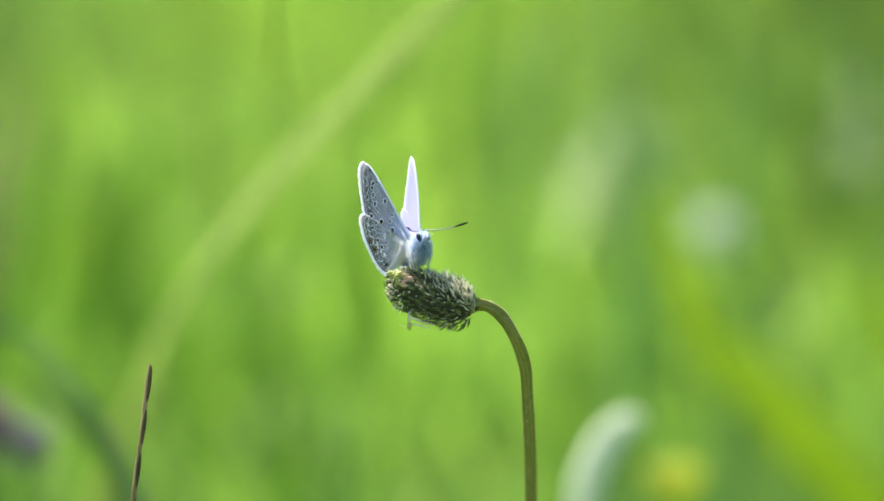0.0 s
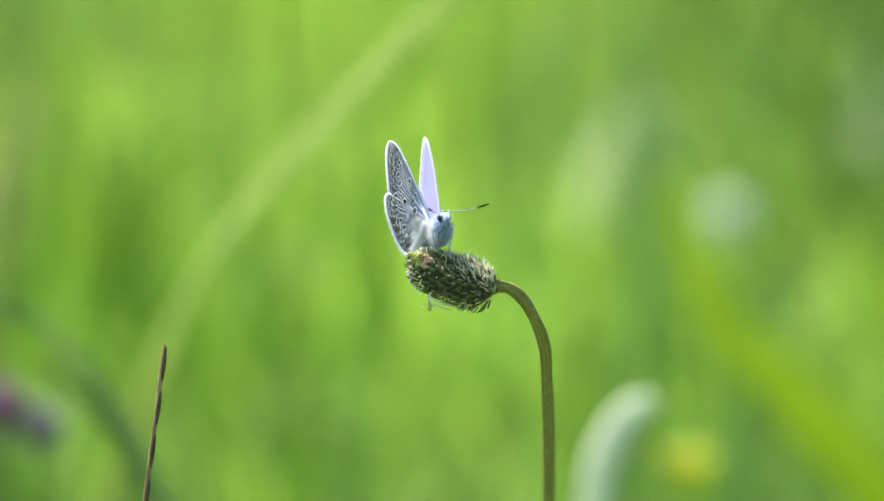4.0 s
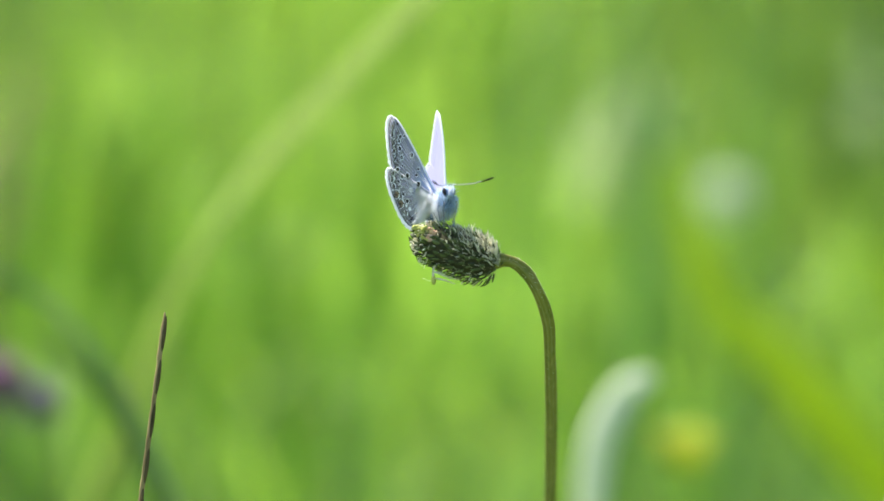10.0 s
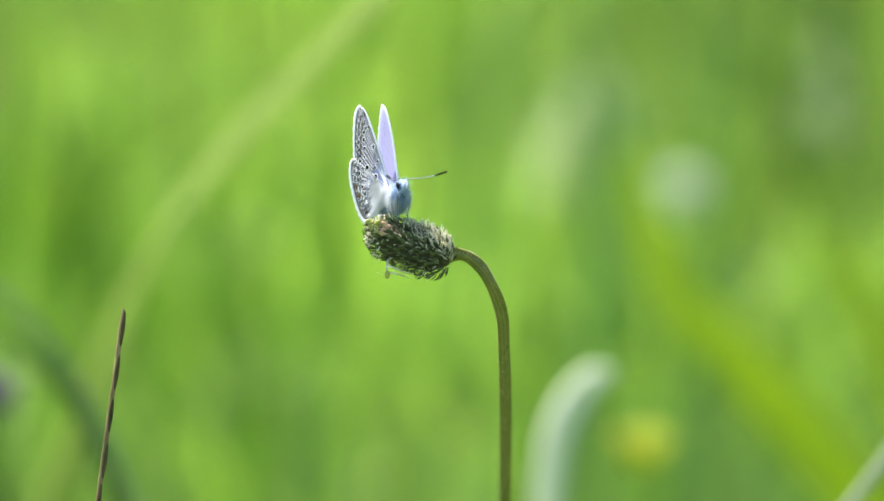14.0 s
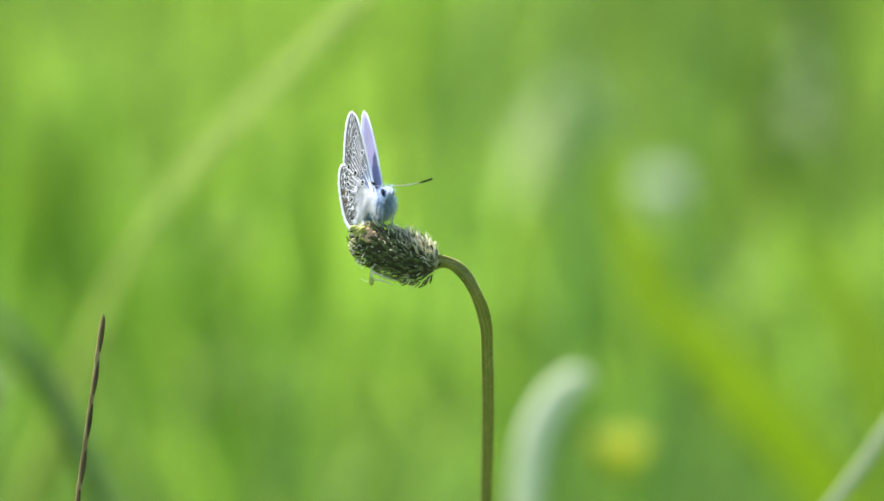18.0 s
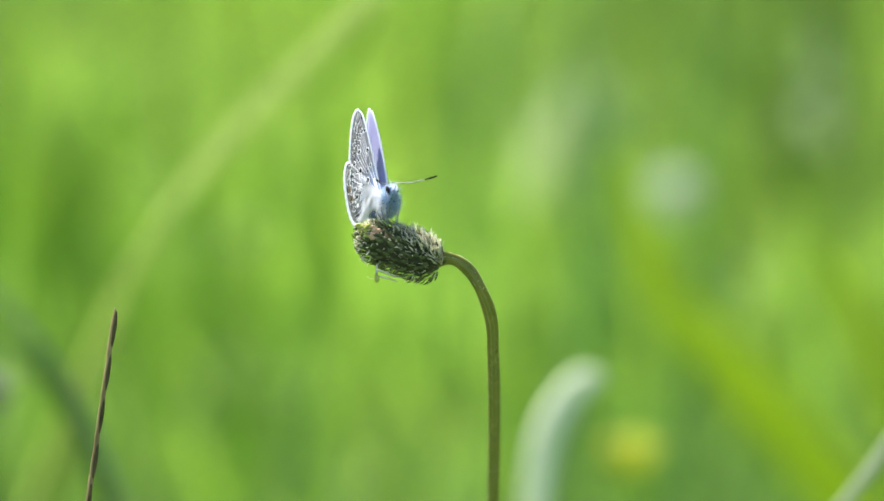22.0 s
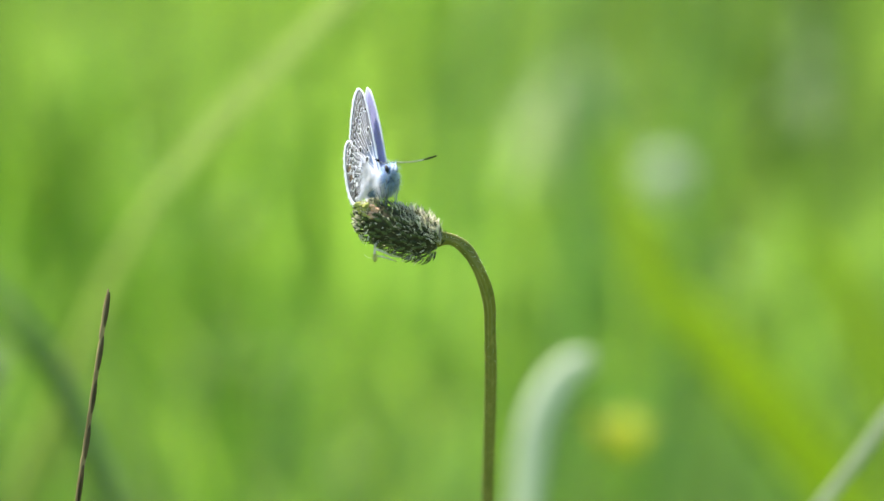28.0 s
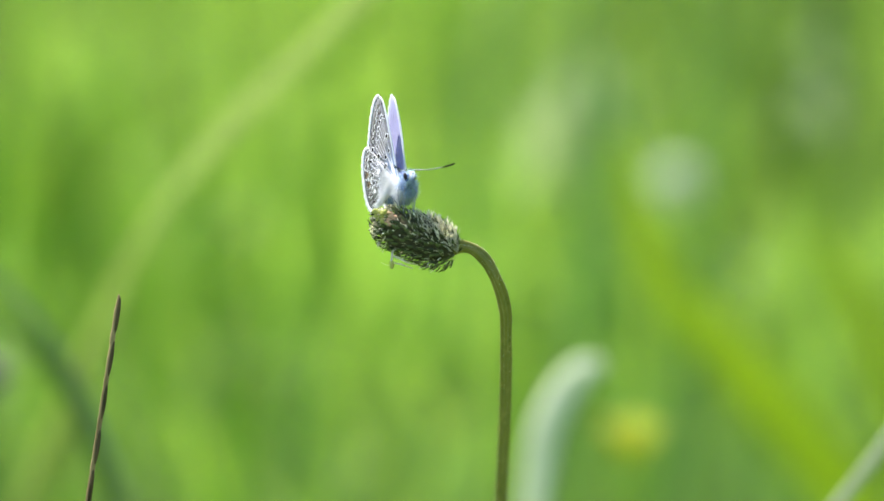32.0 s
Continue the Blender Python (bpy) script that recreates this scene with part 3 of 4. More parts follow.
        d = (out + Vector((random.uniform(-0.3, 0.3), random.uniform(-0.3, 0.3), random.uniform(-1.3, -0.1)))).normalized()
        p = place @ (out * r * 0.95 + Vector((0, 0, u * HALF)))
        v = (place.to_3x3() @ d).normalized()
        ln = random.uniform(0.0005, 0.00115) * (1.35 if u > 0 else 0.8) * (1.35 if u > -0.3 and (place.to_3x3() @ out).z > 0.45 else 1)
        mid = p + v * ln * 0.6
        tube(bm, [p, mid, mid + (v + Vector((random.uniform(-.3, .3), random.uniform(-.3, .3), random.uniform(-.3, .2)))).normalized() * ln * 0.5], [0.00012, 0.0001, 0.00004], 4)
    # longer ones at the free end, on the side that hangs down
    for i in range(90):
        a = random.uniform(0, 2 * math.pi)
        out = Vector((math.cos(a), math.sin(a), 0))
        w = place.to_3x3() @ out
        if w.z > 0.1 or w.x > 0.1:
            continue
        u = random.uniform(-0.98, -0.5)
        p = place @ (out * shape(u) * 0.97 + Vector((0, 0, u * HALF)))
        v = (w + place.to_3x3() @ Vector((random.uniform(-0.3, 0.3), random.uniform(-0.3, 0.3), random.uniform(-0.5, 0.2)))).normalized()
        ln = random.uniform(0.0007, 0.0013)
        tube(bm, [p, p + v * ln * 0.6, p + v * ln + Vector((0, 0, random.uniform(-2e-4, 1e-4)))], [0.00011, 0.0001, 0.00006], 4)
    tagged(part("filament", bm, M_HAIR, plant, "dry whitish filaments between the bracts"), kind="stuff")
    bm = bmesh.new()
    for i in range(330):
        u = random.uniform(-0.2, 0.98)
        a = random.uniform(0, 2 * math.pi)
        r = shape(u)
        out = Vector((math.cos(a), math.sin(a), 0))
        p = place @ (out * r * 1.02 + Vector((0, 0, u * HALF)))
        v = place.to_3x3() @ (Vector((random.uniform(-0.5, 0.5), random.uniform(-0.5, 0.5), -1)) + out * random.uniform(0.05, 0.4)).normalized()
        cone(bm, p, v * random.uniform(0.0006, 0.0013), 0.00009, 4)
    tagged(part("bract_tip", bm, M_TIP, plant, "pale brown papery bract tips"), kind="stuff")
    # withered anthers at the free end and one hanging below
    for k in range(40):
        x, z = random.uniform(-94, -56), random.uniform(-58, -35)
        bm = bmesh.new()
        r = random.uniform(0.00024, 0.00046)
        c = spot(x, z - 0.35 * (x + 75)) + Vector((0, -0.0036 + 0.00004 * abs(x + 72), 0))
        ball(bm, c, (r * 1.3, r, r * 0.7), pose(0, 0, 0, random.uniform(-40, 40), random.uniform(-50, 50), 0), 8)
        part("anther", bm, M_ORANGE if x > -73 + random.uniform(-5, 5) else M_ANTHER, plant)
    bm = bmesh.new()
    tube(bm, [spot(-48, -100), spot(-58, -112, 0.997), spot(-59, -128, 0.997), spot(-58, -138, 0.997)], [0.0002, 0.00021, 0.00021, 0.00018], 6)
    tube(bm, [spot(-58, -120, 0.997), spot(-46, -124, 0.996), spot(-30, -131, 0.996), spot(-12, -134, 0.996)], [0.00018, 0.00022, 0.00018, 0.00007], 6)
    tube(bm, [spot(-56, -132, 0.997), spot(-42, -134, 0.996), spot(-20, -141, 0.996)], [0.00014, 0.00018, 0.00006], 5)
    tube(bm, [spot(-58, -136, 0.997), spot(-67, -137, 0.997), spot(-78, -132, 0.997)], [0.00005, 0.00004, 0.00002], 4)
    part("hanging_filament", bm, M_HAIR, plant, "pale withered filaments hanging below")
    bm = ball(bmesh.new(), spot(-58, -136, 0.996), (0.00045, 0.0003, 0.0008), None, 10)
    part("anther", bm, M_ANTHER, plant)
    # a rosette of narrow leaves at the foot
    foot = ps[-1]
    for k in range(6):
        a = k * 1.05 + 0.4
        d = Vector((math.cos(a), math.sin(a), 0))
        pts = spline([foot, foot + d * 0.04 + Vector((0, 0, 0.05)), foot + d * 0.10 + Vector((0, 0, 0.075)), foot + d * 0.16 + Vector((0, 0, 0.05))], 5)
        n = len(pts)
        part("leaf", ribbon(bmesh.new(), pts, [0.004 + 0.016 * math.sin(math.pi * min(1, i / (n - 1) * 0.98)) for i in range(n)], Vector((0, 0, 1))), M_BROAD, plant)
    return plant


PLANT = build_plantain()

# ---- the butterfly ----
YAW, PITCH = -64.0, -40.8
PERCH = Matrix.Translation(spot(-46, 12)) @ pose(0, 0, 0, 0, 0, YAW) @ pose(0, 0, 0, 0, PITCH, 0)
MM = 0.001


def hinge(side, angle):
    """The pose of a wing on its thorax; side 1 is the butterfly's left; angle from upright."""
    return pose(0, side * 0.5 * MM, 0, -side * angle, 0, -5.5 if side > 0 else 0)


FORE = [(-0.03, 0.1), (-0.62, 3.24), (-1.34, 7.63), (-1.76, 12.09), (-1.63, 15.75), (-0.86, 17.45), (0.54, 17.72), (2.4, 16.62), (4.71, 14.7), (6.65, 12.78), (7.68, 11.57), (7.1, 9.82), (4.79, 6.31), (2.36, 2.88)]
HIND = [(0.21, 0.38), (2.08, 3.98), (5.08, 8.41), (7.08, 11.09), (8.75, 11.86), (10.1, 11.0), (11.3, 9.15), (12.05, 6.85), (12.6, 4.6), (12.55, 2.5), (11.5, 1.05), (8.25, 0.11), (4.22, -0.34), (1.36, -0.48)]


def outline(pts, n=6):
    """A smooth closed outline of (a, p): a back along the body, p away from the hinge, in mm."""
    v = [Vector((a, p, 0)) for a, p in pts]
    out = []
    for i in range(len(v)):
        a, b, c, d = v[i - 1], v[i], v[(i + 1) % len(v)], v[(i + 2) % len(v)]
        for k in range(n):
            t = k / n
            out.append(0.5 * (2 * b + (c - a) * t + (2 * a - 5 * b + 4 * c - d) * t * t + (3 * b - a - 3 * c + d) * t ** 3))
    return out


def build_wing(name, side, pts, first, last, spots, parent, y0):
    """first, last: stretch of the outline that is the outer margin, for the fringe. side 1: left wing. The underside faces outwards."""
    edge = outline(pts)
    n = len(edge)
    root = Vector((0.5, 0.5, 0))
    yo = side * y0

    def bulge(a, p):
        return 0.25 * math.sin(max(p, 7.0) * 0.22) + 0.12 * math.sin(a * 0.5)

    def at(q, lift=0.0):
        """A place on the wing; lift in mm out of the underside."""
        return Vector((-q.x, side * (bulge(q.x, q.y) + lift) + yo, q.y)) * MM

    bm = bmesh.new()
    rings = 14
    lay = []
    for lift in (0.0, -0.07):
        grid = []
        c = bm.verts.new(at(root, lift))
        for j in range(1, rings + 1):
            s = j / rings
            grid.append([bm.verts.new(at(root.lerp(e, s), lift)) for e in edge])
        for k in range(n):
            k2 = (k + 1) % n
            f = bm.faces.new((c, grid[0][k], grid[0][k2]))
            f.material_index = 0 if lift == 0 else 1
            for j in range(rings - 1):
                f = bm.faces.new((grid[j][k], grid[j + 1][k], grid[j + 1][k2], grid[j][k2]))
                f.material_index = 0 if lift == 0 else 1
        lay.append(grid)
    for k in range(n):
        k2 = (k + 1) % n
        bm.faces.new((lay[0][-1][k], lay[1][-1][k], lay[1][-1][k2], lay[0][-1][k2]))
    bmesh.ops.recalc_face_normals(bm, faces=bm.faces)
    wing = part(name, bm, [M_UNDER, M_UPPER], parent)
    # white fringe with fine teeth along the margin
    bm = bmesh.new()
    i0, i1 = first * 6, last * 6
    prev = None
    steps = (i1 - i0) * 4
    for s in range(steps + 1):
        f = i0 + s / 4
        a, b = edge[int(f) % n], edge[(int(f) + 1) % n]
        q = a.lerp(b, f - int(f))
        t = (edge[(int(f) + 2) % n] - edge[(int(f) - 1) % n]).normalized()
        o = Vector((t.y, -t.x, 0))
        if o.dot(q - Vector((5, 4, 0))) < 0:
            o = -o
        reach = (0.92 if s % 2 else 0.74) * (0.8 + 0.3 * abs(math.sin(s * math.pi / 14))) * min(1, s / 45 + 0.06, (steps - s) / 12 + 0.3)
        cur = [bm.verts.new(at(q - o * 0.12, 0.03)), bm.verts.new(at(q + o * reach, 0.0)), bm.verts.new(at(q + o * reach, -0.05)), bm.verts.new(at(q - o * 0.12, -0.1))]
        if prev:
            for k in range(4):
                bm.faces.new((prev[k], prev[(k + 1) % 4], cur[(k + 1) % 4], cur[k]))
        prev = cur
    bmesh.ops.recalc_face_normals(bm, faces=bm.faces)
    part("fringe", bm, M_WHITE, wing, "white fringe")
    # dark line just inside the fringe
    bm = bmesh.new()
    line = [at(root.lerp(edge[i % n], 0.972), 0.02) for i in range(i0, i1 + 1)]
    tube(bm, line, 0.00006, 4)
    part("margin_line", bm, M_BLACK, wing)
    # dark scalloped lines between the outer spots
    for reach, depth in ((0.925, 0.035), (0.84, 0.04)):
        cells = 7 if first == 3 else 6
        line = []
        for i in range(cells * 6 + 1):
            f = i0 + (i1 - i0) * (0.06 + 0.88 * i / (cells * 6))
            e = edge[int(f) % n].lerp(edge[(int(f) + 1) % n], f - int(f))
            line.append(at(root.lerp(e, reach - depth * abs(math.sin(math.pi * i / 6))), 0.02))
        part("scalloped_line", tube(bmesh.new(), line, 0.0001, 4), M_NET, wing)
    # veins
    for k in range(10):
        e = edge[int(i0 + (i1 - i0) * (k + 0.4) / 10) % n]
        mid = root.lerp(e, 0.5) + Vector((0, 0.15 * math.sin(k), 0))
        start = 0.3 if k % 4 == 0 else 0.9
        ps = [at(root.lerp(mid, start)), at(root.lerp(mid, 0.5 + start / 2)), at(mid.lerp(e, 0.2)), at(mid.lerp(e, 0.6)), at(mid.lerp(e, 0.97))]
        part("vein", tube(bmesh.new(), spline(ps, 3), [0.00009 - 0.000002 * i for i in range(13)], 5), M_VEIN, wing)
    ps = [at(root.lerp(edge[i], 0.985)) for i in range(0, i0 + 1)]
    if len(ps) > 3:
        part("vein", tube(bmesh.new(), ps, 0.00017 if first == 5 else 0.00008, 6), M_WHITE if first == 5 else M_VEIN, wing)
    # long pale hair over the wing root
    bm = bmesh.new()
    rng = random.Random(len(pts) * 7 + side)
    for i in range(5200 if first == 3 else 40):
        e = edge[rng.randrange(2, n - 2)] if first == 3 else edge[rng.randrange(0, 30)]
        inner = first == 3 and rng.random() < 0.35
        if inner:
            e = edge[rng.randrange(i1, n - 2)]
        s0 = rng.uniform(0.0, 0.6 if first == 3 else 0.15) * rng.uniform(0.5, 1.0)
        if inner:
            s0 = rng.uniform(0.1, 0.85)
        q = root.lerp(e, s0)
        if first == 3 and q.y > rng.uniform(4.5, 7.0):
            continue
        q2 = root.lerp(e, s0 + rng.uniform(0.1, 0.24))
        if first == 3 and q.y < 4.5:
            turn = radians(rng.uniform(-45, 25))
            q2 = q + Vector((math.cos(turn), math.sin(turn), 0)) * rng.uniform(1.0, 2.2)
        p0 = at(q, 0.02)
        # the hair stands off more and more towards the body
        stand = 0.05 + 1.0 * max(0, 1 - q.y / 4.2)
        cone(bm, p0, at(q2, rng.uniform(0.3, 1.0) * stand) - p0, 0.06 * MM, 3)
    tagged(part("root_hair", bm, M_FUR, wing), kind="stuff")
    # eyespots: place on the wing, size, kind
    for pa, pp, size, kind in spots:
        size *= 1.38 if kind == "ring" else 1.3
        q = Vector((pa, pp, 0))
        d = (q - root).normalized()
        bm = bmesh.new()
        tr = Vector((-d.y, d.x, 0))
        layers = {"ring": ((1.24, 0.03, 0), (0.93, 0.05, 1)), "dot": ((1.0, 0.035, 1),), "lunule": ((1.8, 0.03, 0), (1.5, 0.045, 1), (1.2, 0.06, 2), (0.55, 0.07, 1)), "wedge": ((1.1, 0.03, 0),), "crescent": ((1.5, 0.03, 0), (1.15, 0.045, 1), (0.85, 0.06, 3), (0.35, 0.07, 1)), "dash": ((1.0, 0.03, 1),)}[kind]
        for mult, lift, mi in layers:
            cx = 0.25 * size if (kind == "lunule" and mi == 1) else (0.3 * size if mi == 3 else 0)
            ring, low = [], []
            for k in range(12):
                an = 2 * math.pi * k / 12
                rx = size * mult * (1.15 if kind in ("ring", "dot") else 0.9)
                ry = size * mult * (1.0 if kind != "dash" else 1.5)
                w = q + d * (cx + math.cos(an) * rx) + tr * math.sin(an) * ry
                w.x = q.x + (w.x - q.x) * 1.6
                ring.append(bm.verts.new(at(w, lift)))
                low.append(bm.verts.new(at(w, -0.02)))
            fc = bm.faces.new(ring)
            fc.material_index = mi
            for k in range(12):
                fc = bm.faces.new((ring[k], low[k], low[(k + 1) % 12], ring[(k + 1) % 12]))
                fc.material_index = mi
        bmesh.ops.recalc_face_normals(bm, faces=bm.faces)
        part({"ring": "eyespot", "dot": "spot", "lunule": "lunule", "wedge": "white_wedge", "crescent": "crescent", "dash": "spot"}[kind], bm, [M_RING, M_BLACK, M_LUNULE, M_GREY], wing).data.shade_flat()
    return wing


FORE_SPOTS = [(-1.0, 12.96, 0.19, "ring"), (0.16, 13.54, 0.23, "ring"), (1.08, 13.23, 0.22, "ring"), (2.06, 12.24, 0.25, "ring"), (2.92, 10.87, 0.25, "ring"), (3.97, 9.7, 0.17, "ring"), (-0.1, 9.38, 0.26, "ring"), (0.32, 6.62, 0.2, "ring"), (1.85, 6.25, 0.2, "ring"),
              (-0.9, 15.65, 0.16, "dash"), (0.7, 15.78, 0.24, "crescent"), (1.94, 15.22, 0.26, "crescent"), (2.8, 14.11, 0.32, "crescent"), (4.09, 13.06, 0.28, "crescent"), (5.1, 11.95, 0.22, "crescent"), (6.0, 11.0, 0.18, "dash")]
HIND_SPOTS = [(5.74, 10.09, 0.27, "ring"), (3.94, 7.65, 0.28, "ring"), (5.74, 8.47, 0.24, "ring"), (7.59, 8.69, 0.24, "ring"), (8.03, 7.84, 0.23, "ring"), (8.4, 6.38, 0.24, "ring"), (8.6, 4.9, 0.25, "ring"), (2.5, 4.74, 0.30, "ring"), (5.6, 5.5, 0.30, "wedge"), (9.24, 3.59, 0.24, "wedge"), (9.2, 8.95, 0.20, "wedge"), (9.35, 7.6, 0.22, "wedge"), (9.55, 6.1, 0.22, "wedge"), (8.3, 9.75, 0.18, "wedge"), (9.7, 4.6, 0.2, "wedge"),
              (8.2, 1.4, 0.16, "dot"), (10.45, 2.3, 0.26, "dot"), (7.75, 10.6, 0.27, "crescent"), (9.2, 10.1, 0.29, "crescent"), (10.0, 9.0, 0.30, "crescent"), (10.3, 7.5, 0.33, "lunule"), (10.6, 5.7, 0.34, "lunule"), (10.9, 3.8, 0.28, "crescent")]


def build_butterfly():
    fly = empty("butterfly", PERCH)
    tagged(fly, "small blue butterfly with raised spotted wings on the seed head", "butterfly")
    wings = {}
    for side in (1, -1):
        wings[side, 0] = build_wing("forewing", side, FORE, 5, 10, FORE_SPOTS, fly, 0.0)
        wings[side, 1] = build_wing("hindwing", side, HIND, 3, 10, HIND_SPOTS, fly, 0.22)
    # body
    bm = ball(bmesh.new(), Vector((0.2, 0, -1.6)) * MM, (2.5 * MM, 1.35 * MM, 1.9 * MM), None, 20)
    thorax = part("thorax", bm, M_BODY, fly)
    bm = bmesh.new()
    pts = [Vector((-1.2, 0, -1.3)) * MM, Vector((-3.0, 0, -1.0)) * MM, Vector((-4.8, 0, -0.5)) * MM, Vector((-6.6, 0, 0.2)) * MM, Vector((-7.6, 0, 0.7)) * MM]
    ps = spline(pts, 6)
    tube(bm, ps, [(0.65 + 0.4 * math.sin(math.pi * i / 24 * 0.9 + 0.2) + 0.05 * (i % 3 == 0)) * MM * (1 if i < 19 else 1 - (i - 18) / 8) for i in range(len(ps))], 14)
    part("abdomen", bm, M_BODY, fly)
    head = part("head", ball(bmesh.new(), Vector((2.9, 0, -1.0)) * MM, (0.85 * MM, 0.95 * MM, 0.85 * MM), None, 16), M_BODY, fly)
    for s in (1, -1):
        part("eye", ball(bmesh.new(), Vector((3.15, s * 0.88, -0.7)) * MM, (0.46 * MM, 0.38 * MM, 0.75 * MM), None, 14), M_EYE, head, "black compound eye")
        # palp
        bm = bmesh.new()
        tube(bm, [Vector((3.4, s * 0.3, -1.4)) * MM, Vector((4.1, s * 0.35, -1.1)) * MM, Vector((4.6, s * 0.35, -0.6)) * MM], [0.22 * MM, 0.2 * MM, 0.06 * MM], 8)
        part("palp", bm, M_FUR, head)
        # antenna: ringed shaft and dark club
        a0 = Vector((3.2, s * 0.35, 0.6)) * MM
        d = Vector((math.cos(radians(ANT)), s * math.sin(radians(ANT)), ANT_Z)).normalized()
        ps = [a0 + d * 8.8 * MM * k / 22 + Vector((0, 0, -0.5 * MM * math.sin(math.pi * k / 22))) for k in range(23)]
        bm = bmesh.new()
        tube(bm, ps, [(0.085 if k < 16 else 0.085 + 0.10 * math.sin(math.pi * min(1, (k - 15) / 8.2))) * MM for k in range(23)], 8)
        antenna = part("antenna", bm, M_BLACK, fly)
        for k in range(2, 16):
            b = bmesh.new()
            tube(b, [ps[k].lerp(ps[k + 1], 0.15), ps[k].lerp(ps[k + 1], 0.62)], 0.105 * MM, 8)
            part("ring", b, M_WHITE, antenna)
    # legs down to the seed head
    inv = PERCH.inverted()
    for s in (1, -1):
        for k, (x0, fx, fy) in enumerate(((1.6, 2.7, 1.2), (0.4, 0.8, 1.7), (-0.8, -1.4, 1.7))):
            hip = Vector((x0, s * 0.8, -2.4)) * MM
            knee = Vector((fx * 0.9, s * fy, -2.5)) * MM
            foot = PERCH @ (Vector((fx, s * fy * 0.8, -5)) * MM)
            rel = foot - HEAD_C
            along = max(-HALF * 0.9, min(HALF * 0.9, rel.dot(AX)))
            out = rel - AX * rel.dot(AX)
            out = out.normalized() * RAD * (1 - abs(along / HALF) ** 3.2) ** 0.5
            foot = inv @ (HEAD_C + AX * along + out * 0.98)
            ps = spline([hip, knee, knee.lerp(foot, 0.55), foot], 4)
            part("leg", tube(bmesh.new(), ps, [(0.13 - 0.006 * i) * MM for i in range(len(ps))], 7), M_LEG, fly)
    # fur: long hairs on thorax, face and the wing roots
    bm, flank = bmesh.new(), bmesh.new()
    for i in range(2400):
        u, a = random.uniform(-1, 1), random.uniform(0, 2 * math.pi)
        k = math.sqrt(1 - u * u)
        if random.random() < 0.7:
            p = Vector((0.2 + 2.5 * u, 1.35 * k * math.cos(a), -1.6 + 1.9 * k * math.sin(a)))
            nrm = Vector((u / 2.5, k * math.cos(a) / 1.35, k * math.sin(a) / 1.9)).normalized()
        else:
            p = Vector((2.9 + 0.85 * u, 0.95 * k * math.cos(a), -1.0 + 0.85 * k * math.sin(a)))
            nrm = Vector((u, k * math.cos(a), k * math.sin(a))).normalized()
            if abs(p.y) > 0.5 and p.z > -1.6:
                continue
        d = (nrm + Vector((-0.7, 0, -0.1)) + Vector((random.uniform(-.4, .4), random.uniform(-.4, .4), random.uniform(-.4, .4)))).normalized()
        tip = p + d * 0.8
        if min((q - Vector((3.15, e * 0.9, -0.7))).length for q in (p, tip) for e in (1, -1)) < 0.85:
            continue
        if abs(nrm.y) > 0.45 and p.x < 1.4:
            d = (nrm * 1.5 + Vector((-0.7, 0, -0.1)) + Vector((random.uniform(-.3, .3), random.uniform(-.3, .3), random.uniform(-.5, .3)))).normalized()
            cone(flank, p * MM, d * random.uniform(0.8, 1.8) * MM, 0.05 * MM, 3)
        else:
            cone(bm, p * MM, d * random.uniform(0.7, 1.9) * MM, 0.055 * MM, 3)
    tagged(part("flank_hair", flank, M_FUR, fly, "white hair on the sides of the body"), kind="stuff")
    tagged(part("fur", bm, M_FUR_BLUE, fly, "bluish-white hair on thorax and head"), kind="stuff")
    bm = bmesh.new()
    for i in range(1000):
        x = random.uniform(-7.2, -1)
        a = random.uniform(0, 2 * math.pi)
        p = Vector((x, 0.75 * math.cos(a), -1.6 - 0.3 * x + 0.75 * math.sin(a)))
        d = (Vector((-1.0, math.cos(a) * 0.8, math.sin(a) * 0.8)) + Vector((random.uniform(-.3, .3), random.uniform(-.3, .3), random.uniform(-.3, .3)))).normalized()
        cone(bm, p * MM, d * random.uniform(0.5, 1.1) * MM, 0.04 * MM, 3)
    tagged(part("abdomen_hair", bm, M_FUR, fly), kind="stuff")
    return fly, wings


FLY, WINGS = build_butterfly()


# ---- flowers out of focus ----
def disc_flower(name, label, x, z, r, radius, mat, petals, mid):
    c = spot(x, z, r)
    ob = empty(name, Matrix.Translation(c))
    tagged(ob, label, "flower")
    part("stem", tube(bmesh.new(), spline([Vector((0.004, 0.004, -c.z)), Vector((0.006, 0.002, -c.z * 0.5)), Vector((0, 0, -0.001))], 8), 0.0009, 8), M_GRASS, ob)
    part("centre", ball(bmesh.new(), Vector((0, 0, 0)), (radius * 0.32, radius * 0.32, radius * 0.25), None, 12), mid, ob)
    for k in range(petals):
        a = 2 * math.pi * k / petals
        bm = ball(bmesh.new(), Vector((0, 0, 0)), (radius * 0.55, radius * 0.46, radius * 0.06), None, 12)
        pet = part("petal", bm, mat, ob)
        pet.matrix_basis = pose(math.cos(a) * radius * 0.42, math.sin(a) * radius * 0.42, radius * 0.1, 0, -58, math.degrees(a))
    return ob


def glume(bm, c, ln, w, m):
    """Two crossed, pointed papery scales round c, long axis along m's Z."""
    for k in range(2):
        t = m @ pose(0, 0, 0, 0, 0, 90 * k)
        vs = [bm.verts.new(c + t @ Vector(q)) for q in ((0, 0, -ln), (w, w * 0.2, -ln * 0.2), (w * 0.7, w * 0.3, ln * 0.5), (0, 0, ln), (-w * 0.7, w * 0.3, ln * 0.5), (-w, w * 0.2, -ln * 0.2))]
        bm.faces.new(vs)


